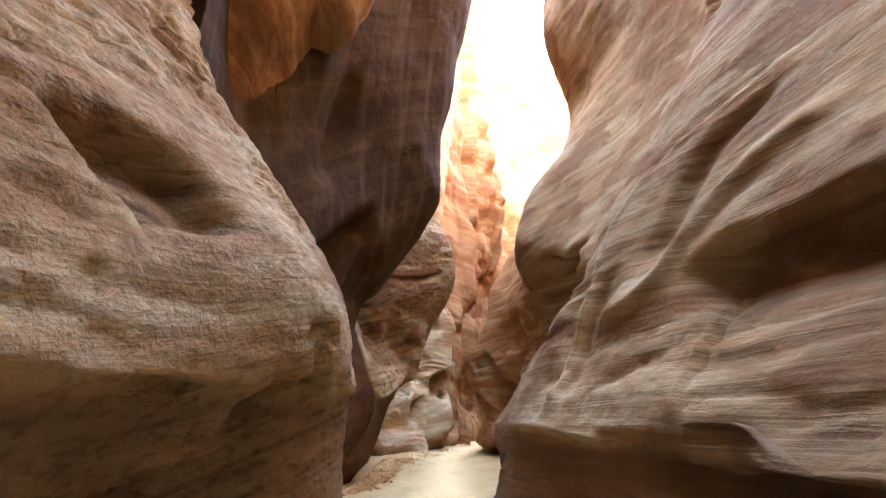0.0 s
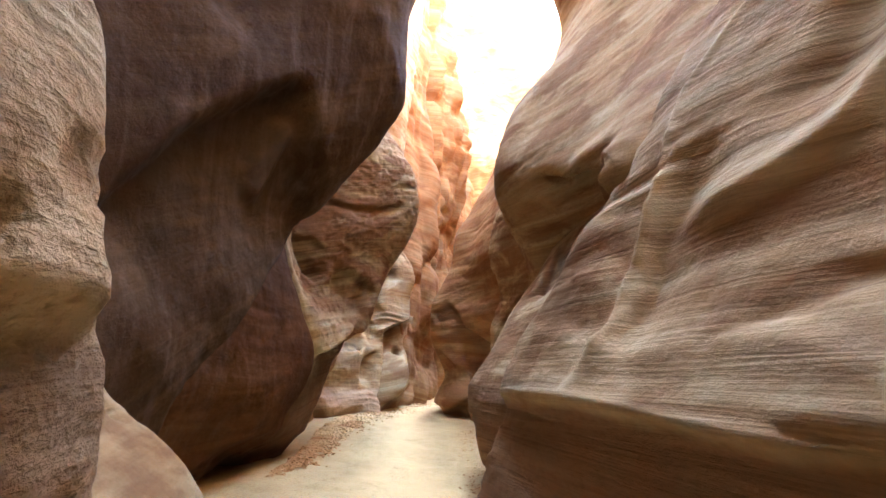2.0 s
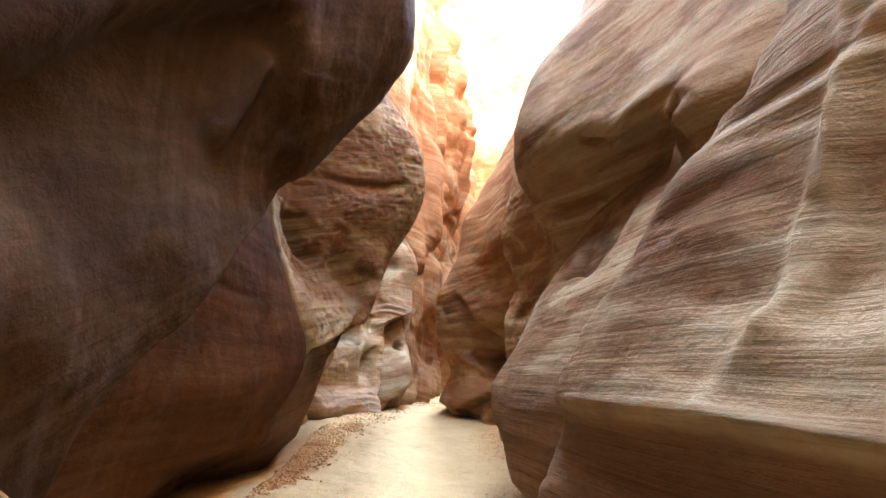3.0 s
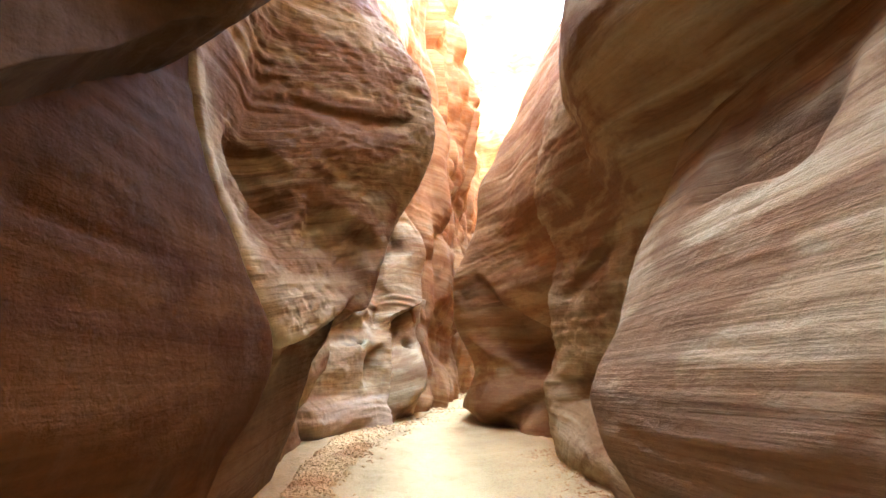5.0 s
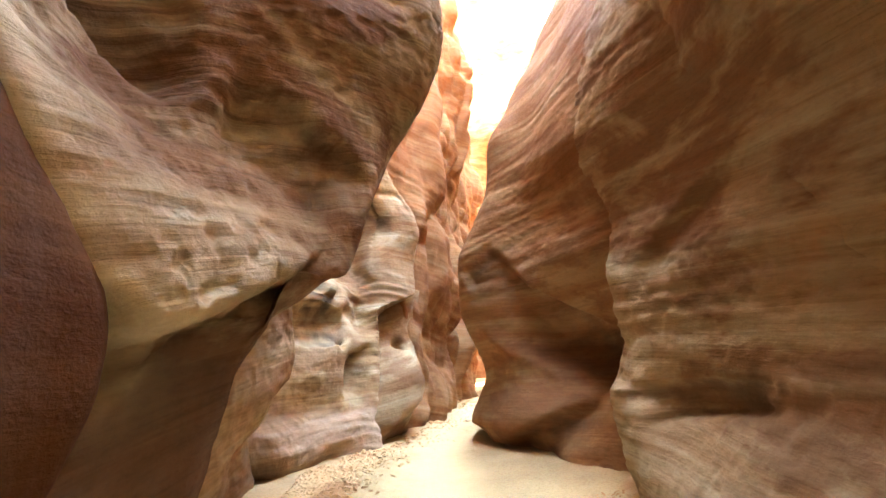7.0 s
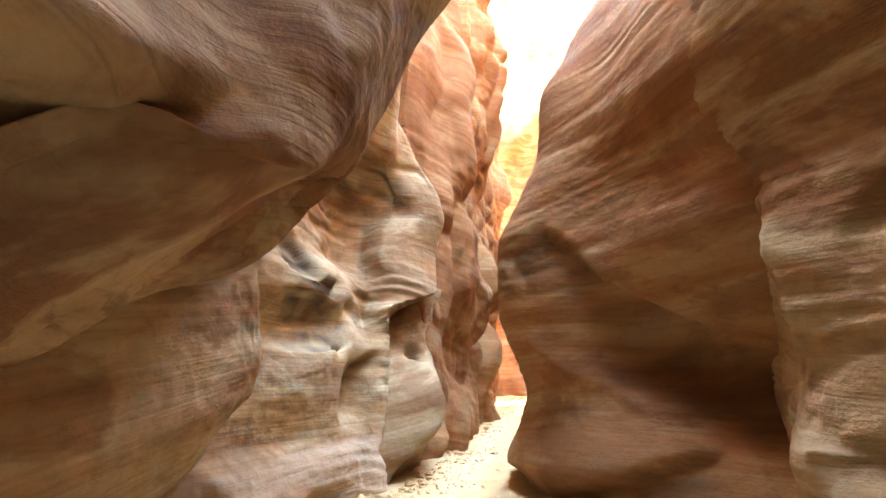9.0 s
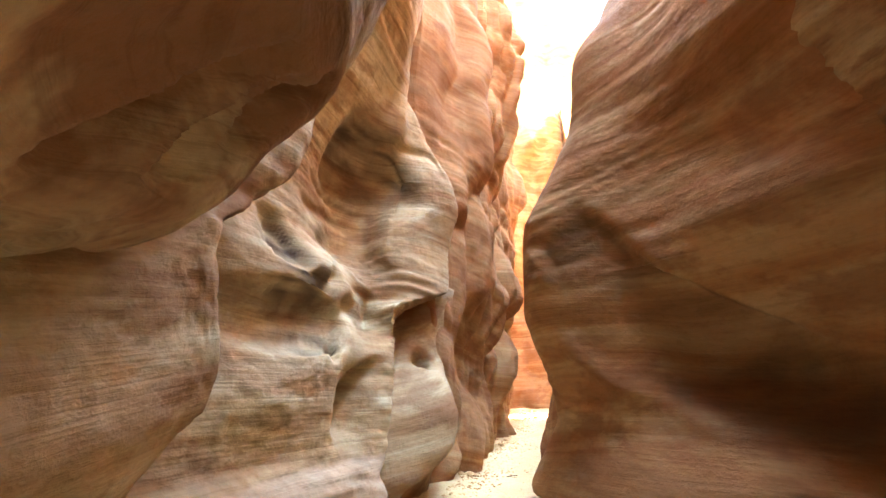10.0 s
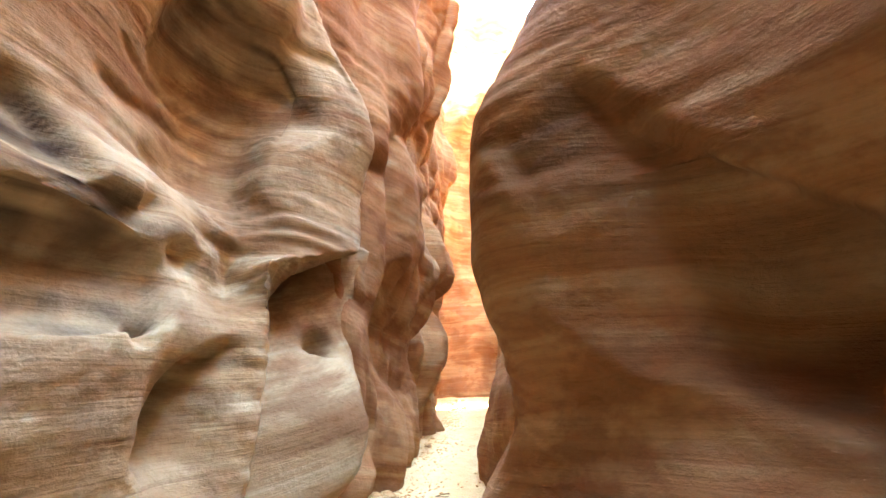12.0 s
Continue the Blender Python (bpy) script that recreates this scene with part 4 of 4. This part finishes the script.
rock_fin("wall_east_bench", E, [
    (9.2, (0, 1.9), (0.9, 2.2), (1.5, 2.6), (2.5, 3.0), (5, 3.1), (10, 4.4)),
    (10.2, (0, 1.55), (0.5, 1.75), (0.9, 2.05), (1.05, 2.15), (1.4, 2.35), (2, 2.5), (3, 2.6), (4, 2.5), (5, 2.6), (6.5, 3.1), (10, 4.2)),
    (11.5, (0, 1.55), (0.5, 1.8), (0.9, 2.12), (1.02, 2.14), (1.4, 2.12), (2.1, 2.2), (3, 2.35), (4, 2.2), (5, 2.35), (6.5, 2.9), (10, 4.1)),
    (12.5, (0, 1.66, 12.2), (0.35, 1.71, 12.3), (0.94, 1.66), (1.12, 1.78), (1.4, 1.89), (1.7, 1.9, 12.6), (2.1, 1.95, 12.7), (3, 2.25, 12.9), (4, 2.05, 13.2), (5, 2.2, 13.4), (6.5, 2.9, 13.4), (10, 4.2, 13)),
    (13.1, (0, 2.1, 12.9), (1, 2.1, 13), (1.5, 2.3), (2.1, 2.3), (3, 2.4, 13.4), (4, 2.05, 14), (5, 2.15, 14.2), (6.5, 2.7, 14.2), (10, 4.2, 14)),
    (14.0, (0, 2.8), (2.1, 2.8), (4, 2.5, 14.6), (6.5, 3.2, 14.8), (10, 4.6, 15)),
], TAN, "concave sandstone wall with a crumbly dark band", cell=0.03, beds=1.3, dip=(-0.25, -0.1), low=5.0, undercut=0.22, pits=1.0,
    seams=((0.025, 0.035, 0.2, (0, 9.8, 1.05), (0, 11.0, 1.03), (0, 12.4, 0.98)), (0.07, -0.05, 0, (0, 10.6, 0.9), (0, 11.4, 0.86), (0, 12.0, 0.8))))

rock_fin("wall_east_boss", E, [
    (12.6, (0, 2.5), (1.5, 2.6), (2.5, 2.6), (4, 2.3), (5, 2.4), (6.5, 3.0), (9.3, 4.2), (11, 5), (14, 5.6)),
    (13.4, (0, 2.0), (0.6, 2.2), (1.3, 2.6), (2.1, 2.45), (2.6, 2.15), (3.1, 2.3), (4, 2.0), (5, 2.15), (6.5, 2.75), (9.3, 4.0), (11, 4.8), (14, 5.6)),
    (14.6, (0, 1.5), (0.5, 1.5), (1, 1.75), (1.6, 1.95), (2, 1.8), (2.33, 1.56), (3, 1.68), (4, 1.75), (5, 2.0), (7.4, 3.0), (9.3, 3.9), (11, 4.7), (14, 5.6)),
    (15.5, (0, 1.15, 16.4), (0.3, 1.0, 16.3), (1, 1.33, 16.1), (1.6, 1.1, 15.8), (2.1, 0.83, 15.6), (2.49, 0.81), (2.9, 0.84), (3.4, 1.1), (4.1, 1.4), (4.77, 1.5), (5.75, 1.99, 15.7), (7.4, 2.87, 15.7), (9.3, 3.85, 15.7), (11, 4.6, 16), (14, 5.6, 16)),
    (16.5, (0, 1.35, 17.3), (0.3, 1.2, 17.2), (1, 1.5, 16.9), (1.6, 1.35, 16.5), (2.2, 1.1, 16.3), (2.9, 1.1, 16.3), (4.1, 1.8, 16.3), (5.75, 2.4, 16.5), (9.3, 4.2, 16.5), (11, 5, 17), (14, 5.6, 17)),
    (18.5, (0, 2.2, 18.5), (3, 2.4, 18), (6, 3.6, 18), (11, 5.6, 18), (14, 5.6, 18)),
], RED, "dark red-brown rock boss hanging over the sandy path", cell=0.03, beds=1.0, dip=(-0.3, -0.1), low=5.0, undercut=0.25)

rock_fin("wall_east_far", E, [
    (17.5, (0, 1.9), (1, 1.7), (3, 2.6), (8, 4.4), (12.5, 6.4), (20, 9)),
    (19.5, (0, 2.0), (1, 2.1), (3, 3), (8, 4.6), (12.5, 6.6), (20, 9)),
    (24.0, (0, 4.0), (3, 4.4), (8, 5.4), (12.5, 7), (20, 9)),
    (30.0, (0, 6.6), (8, 7.4), (12.5, 8.4), (20, 10)),
    (38.0, (0, 9), (8, 10), (12.5, 10), (20, 10)),
    (47.0, (0, 10), (12.5, 11), (20, 11)),
], ORANGE, "sunlit orange eastern wall beyond the bend", cell=0.09, rough=2.6, back=16.0, low=8.0)


def south_blocker():
    """An unseen wall added behind the walker, which closes the slot off and blocks light from there."""
    xs, zs = np.arange(-4.0, 6.01, 0.25), np.arange(-0.4, 20.01, 0.25)
    gx, gz = np.meshgrid(xs, zs, indexing="ij")
    p = np.stack([gx.ravel(), np.full(gx.size, -4.2), gz.ravel()], 1)
    p[:, 1] += 0.4 * fbm(p * 0.4, 3) + 0.18 * p[:, 2]
    n, k = gx.shape
    idx = np.arange(n * k).reshape(n, k)
    faces = np.stack([idx[:-1, :-1].ravel(), idx[:-1, 1:].ravel(), idx[1:, 1:].ravel(), idx[1:, :-1].ravel()], 1).tolist()
    rim = np.concatenate([idx[:, 0], idx[-1, 1:], idx[-2::-1, -1], idx[0, -2:0:-1]])
    far = p[rim].copy()
    far[:, 1] = -9
    base, m = len(p), len(rim)
    for i in range(m):
        j = (i + 1) % m
        faces.append([int(rim[j]), base + j, base + i, int(rim[i])])
    faces.append([base + i for i in range(m)])
    me = bpy.data.meshes.new("blocker_south")
    me.from_pydata(np.concatenate([p, far]).tolist(), [], faces)
    me.polygons.foreach_set("use_smooth", [True] * len(faces))
    me.materials.append(SHADED_VARNISH)
    tagged(new("blocker_south", me), "added dark rock wall, unseen behind the walker, that blocks light", "rock wall", kind="structure")


south_blocker()


def back_wall():
    """The cliff that closes the canyon at the bend, facing the walker."""
    xs, zs = np.arange(1.0, 14.01, 0.1), np.arange(-0.4, 34.01, 0.14)
    gx, gz = np.meshgrid(xs, zs, indexing="ij")
    p = np.stack([gx.ravel(), np.full(gx.size, 40.5), gz.ravel()], 1)
    q = p * np.array((0.35, 1, 0.22))
    p[:, 1] += 1.1 * fbm(q, 3) + 0.06 * fbm(p * 1.5, 3) + 0.05 * p[:, 2]
    n, k = gx.shape
    idx = np.arange(n * k).reshape(n, k)
    faces = np.stack([idx[:-1, :-1].ravel(), idx[1:, :-1].ravel(), idx[1:, 1:].ravel(), idx[:-1, 1:].ravel()], 1).tolist()
    rim = np.concatenate([idx[:, 0], idx[-1, 1:], idx[-2::-1, -1], idx[0, -2:0:-1]])
    far = p[rim].copy()
    far[:, 1] = 50
    base, m = len(p), len(rim)
    for i in range(m):
        j = (i + 1) % m
        faces.append([int(rim[j]), base + j, base + i, int(rim[i])][::-1])
    faces.append([base + i for i in range(m)][::-1])
    me = bpy.data.meshes.new("wall_north")
    me.from_pydata(np.concatenate([p, far]).tolist(), [], faces)
    me.polygons.foreach_set("use_smooth", [True] * len(faces))
    me.materials.append(ORANGE)
    tagged(new("wall_north", me), "sunlit orange cliff closing the canyon at its bend", "rock wall", kind="structure")


back_wall()


def tread_at(p):
    """How far the sand is trodden, from 0 to 1, and the sand's height, at the rows of p."""
    mid = np.interp(p[:, 1], [-2, 4, 9, 13, 16, 18, 22, 26, 32, 39], [0.0, 0.0, 0.0, 0.1, 0.35, 0.75, 1.9, 3.1, 5.1, 6.6])
    apart = np.abs(p[:, 0] - mid) + 0.12 * fbm(p * 1.3 + 8, 3)
    tread = np.clip(1.25 - apart / 0.55, 0, 1)
    z = 0.035 * fbm(p * 0.7, 3) + 0.012 * fbm(p * 3.5 + 4, 3)
    return tread, z + (0.03 * np.clip(apart - 0.5, 0, 1.2) + 0.012 * fbm(p * 7 + 2, 3)) * (1 - tread)


def ground():
    """The sandy canyon floor, fine where it is walked on."""
    xs = np.concatenate([np.linspace(-400, -12, 8), np.linspace(-11, -3, 6), np.arange(-2.6, 3.2, 0.05), np.linspace(3.3, 11, 26), np.linspace(14, 400, 8)])
    ys = np.concatenate([np.linspace(-400, -12, 8), np.linspace(-10, -1, 8), np.arange(-0.5, 26, 0.06), np.linspace(26.3, 48, 60), np.linspace(52, 400, 8)])
    gx, gy = np.meshgrid(xs, ys, indexing="ij")
    p = np.stack([gx.ravel(), gy.ravel(), np.zeros(gx.size)], 1)
    tread, p[:, 2] = tread_at(p)
    n, k = gx.shape
    idx = np.arange(n * k).reshape(n, k)
    faces = np.stack([idx[:-1, :-1].ravel(), idx[1:, :-1].ravel(), idx[1:, 1:].ravel(), idx[:-1, 1:].ravel()], 1).tolist()
    me = bpy.data.meshes.new("ground")
    me.from_pydata(p.tolist(), [], faces)
    me.polygons.foreach_set("use_smooth", [True] * len(faces))
    me.materials.append(SAND)
    me.attributes.new("tread", "FLOAT", "POINT").data.foreach_set("value", tread)
    tagged(new("ground", me), "pale trodden sand floor of the slot canyon", "ground", kind="structure")


ground()


# ---- loose stones on the sand ----
def stone_mesh(seed, size, flat):
    bm = bmesh.new()
    bmesh.ops.create_icosphere(bm, subdivisions=2, radius=1.0)
    rnd = random.Random(seed)
    shift = Vector((rnd.uniform(0, 50), rnd.uniform(0, 50), 0))
    for v in bm.verts:
        k = 1 + 0.35 * noise.noise(v.co * 0.9 + shift) + 0.15 * noise.noise(v.co * 2.3 + shift)
        v.co = Vector((v.co.x * 1.25, v.co.y, v.co.z * flat)) * k * size
    me = bpy.data.meshes.new("stone")
    bm.to_mesh(me)
    bm.free()
    me.polygons.foreach_set("use_smooth", [True] * len(me.polygons))
    me.materials.append(PEBBLE)
    return me


PEBBLE = sandstone("pebble_stone", (0.66, 0.49, 0.30), (0.56, 0.40, 0.235), (0.42, 0.28, 0.155), bands=0.2, streaks=0.0)
STONES = [stone_mesh(k, 1.0, 0.55 + 0.1 * (k % 3)) for k in range(5)]
rnd = random.Random(4)


def strew(count, xs, ys, low, high, group):
    for k in range(count):
        t = rnd.random()
        y = ys[0] + (ys[1] - ys[0]) * t
        x = xs[0] + (xs[1] - xs[0]) * t + rnd.gauss(0, 0.16)
        s = rnd.uniform(low, high)
        ob = new("stone", STONES[rnd.randrange(5)])
        ob.matrix_world = pose(x, y, float(tread_at(np.array([[x, y, 0.0]]))[1][0]) + s * 0.12, 0, 0, rnd.uniform(0, 360)) @ Matrix.Scale(s, 4)
        tagged(ob, "small rounded tan sandstone pebble on the sand", "stone", group)


strew(12, (-1.35, -0.75), (9.4, 14.2), 0.015, 0.035, "stones along the path")
strew(16, (-0.6, 0.0), (15.8, 17.6), 0.025, 0.06, "stones below the layered panel")
strew(18, (0.5, 2.2), (19.0, 25.0), 0.03, 0.08, "stones below the column")
strew(8, (1.0, 1.5), (9.6, 12.0), 0.012, 0.03, "stones below the bench")
strew(24, (4.6, 6.5), (32.0, 38.5), 0.05, 0.14, "stones at the far bend")


def chips(name, count, area, label, low, high):
    """Flakes and grit too many to count, in one mesh."""
    verts, faces = [], []
    r = np.random.RandomState(7)
    spots = np.array([(*area(r), 0.0) for k in range(count)])
    heights = tread_at(spots)[1]
    for (x, y, _), ground_z in zip(spots.tolist(), heights.tolist()):
        s = r.uniform(low, high)
        a = r.uniform(0, 6.283)
        tilt = r.uniform(-0.5, 0.5)
        c, d = math.cos(a), math.sin(a)
        base = len(verts)
        for px, py, pz in ((-1, -0.5, 0), (0.9, -0.6, 0), (1.1, 0.5, 0), (-0.8, 0.6, 0), (-0.5, -0.2, 0.5), (0.6, -0.25, 0.45), (0.5, 0.3, 0.5), (-0.4, 0.3, 0.4)):
            qx, qy, qz = px * s * r.uniform(0.7, 1.2), py * s * r.uniform(0.7, 1.2), pz * s * 0.9
            verts.append((x + c * qx - d * qy, y + d * qx + c * qy, ground_z + qz + 0.3 * s + tilt * qx))
        faces += [[base + i for i in q] for q in ((0, 3, 2, 1), (4, 5, 6, 7), (0, 1, 5, 4), (1, 2, 6, 5), (2, 3, 7, 6), (3, 0, 4, 7))]
    me = bpy.data.meshes.new(name)
    me.from_pydata(verts, [], [tuple(f) for f in faces])
    me.materials.append(PEBBLE)
    tagged(new(name, me), label, "gravel", kind="stuff")


def west_edge(r):
    y = r.triangular(8.6, 13.2, 16.2)
    return float(np.interp(y, [8.2, 10, 12.5, 14.5, 16], [-1.6, -1.5, -1.55, -1.4, -0.8])) + abs(r.normal(0, 0.1 + 0.035 * (y - 8.4))), y


def far_edge(r):
    y = r.uniform(16.2, 38.0)
    return float(np.interp(y, [16.2, 18, 21, 24, 30, 38], [-0.4, 0.2, 1.1, 2.1, 3.9, 4.6])) + abs(r.normal(0, 0.45)), y


def east_edge(r):
    y = r.uniform(6.2, 12.6)
    return float(np.interp(y, [6.2, 8, 10, 12.6], [0.95, 1.1, 1.6, 1.75])) - abs(r.normal(0, 0.18)), y


chips("gravel", 6500, west_edge, "drift of pale stone chips along the rock", 0.018, 0.05)
chips("gravel", 1800, far_edge, "scattered stone chips along the rock foot", 0.008, 0.03)
chips("gravel", 900, east_edge, "fine stone grit at the rock foot", 0.008, 0.022)



def twig():
    """A bent dry twig lying on the sand."""
    bm = bmesh.new()
    rings = []
    for k in range(22):
        a = 0.5 + 5.2 * k / 21
        c = Vector((0.085 * math.cos(a) * (1 + 0.15 * math.sin(3 * a)), 0.055 * math.sin(a), 0.012 + 0.006 * math.sin(2 * a)))
        along = Vector((-math.sin(a), 0.65 * math.cos(a), 0)).normalized()
        side = along.cross(Vector((0, 0, 1)))
        r = 0.0065 - 0.003 * k / 21
        rings.append([bm.verts.new(c + r * (side * math.cos(j * 1.2566) + Vector((0, 0, 1)) * math.sin(j * 1.2566))) for j in range(5)])
    for p, q in zip(rings, rings[1:]):
        for j in range(5):
            bm.faces.new((p[j], p[(j + 1) % 5], q[(j + 1) % 5], q[j]))
    bm.faces.new(rings[0][::-1])
    bm.faces.new(rings[-1])
    bmesh.ops.recalc_face_normals(bm, faces=bm.faces[:])
    me = bpy.data.meshes.new("twig")
    bm.to_mesh(me)
    bm.free()
    me.materials.append(BARK)
    ob = new("twig", me)
    x, y = TWIG_AT
    ob.matrix_world = pose(x, y, float(tread_at(np.array([[x, y, 0.0]]))[1][0]))
    tagged(ob, "bent dry brown twig lying on trodden sand", "twig")


TWIG_AT = (1.37, 19.15)
BARK = sandstone("dry_bark", (0.20, 0.13, 0.08), (0.14, 0.09, 0.055), (0.09, 0.055, 0.035), bands=0.1, streaks=0.0)
twig()
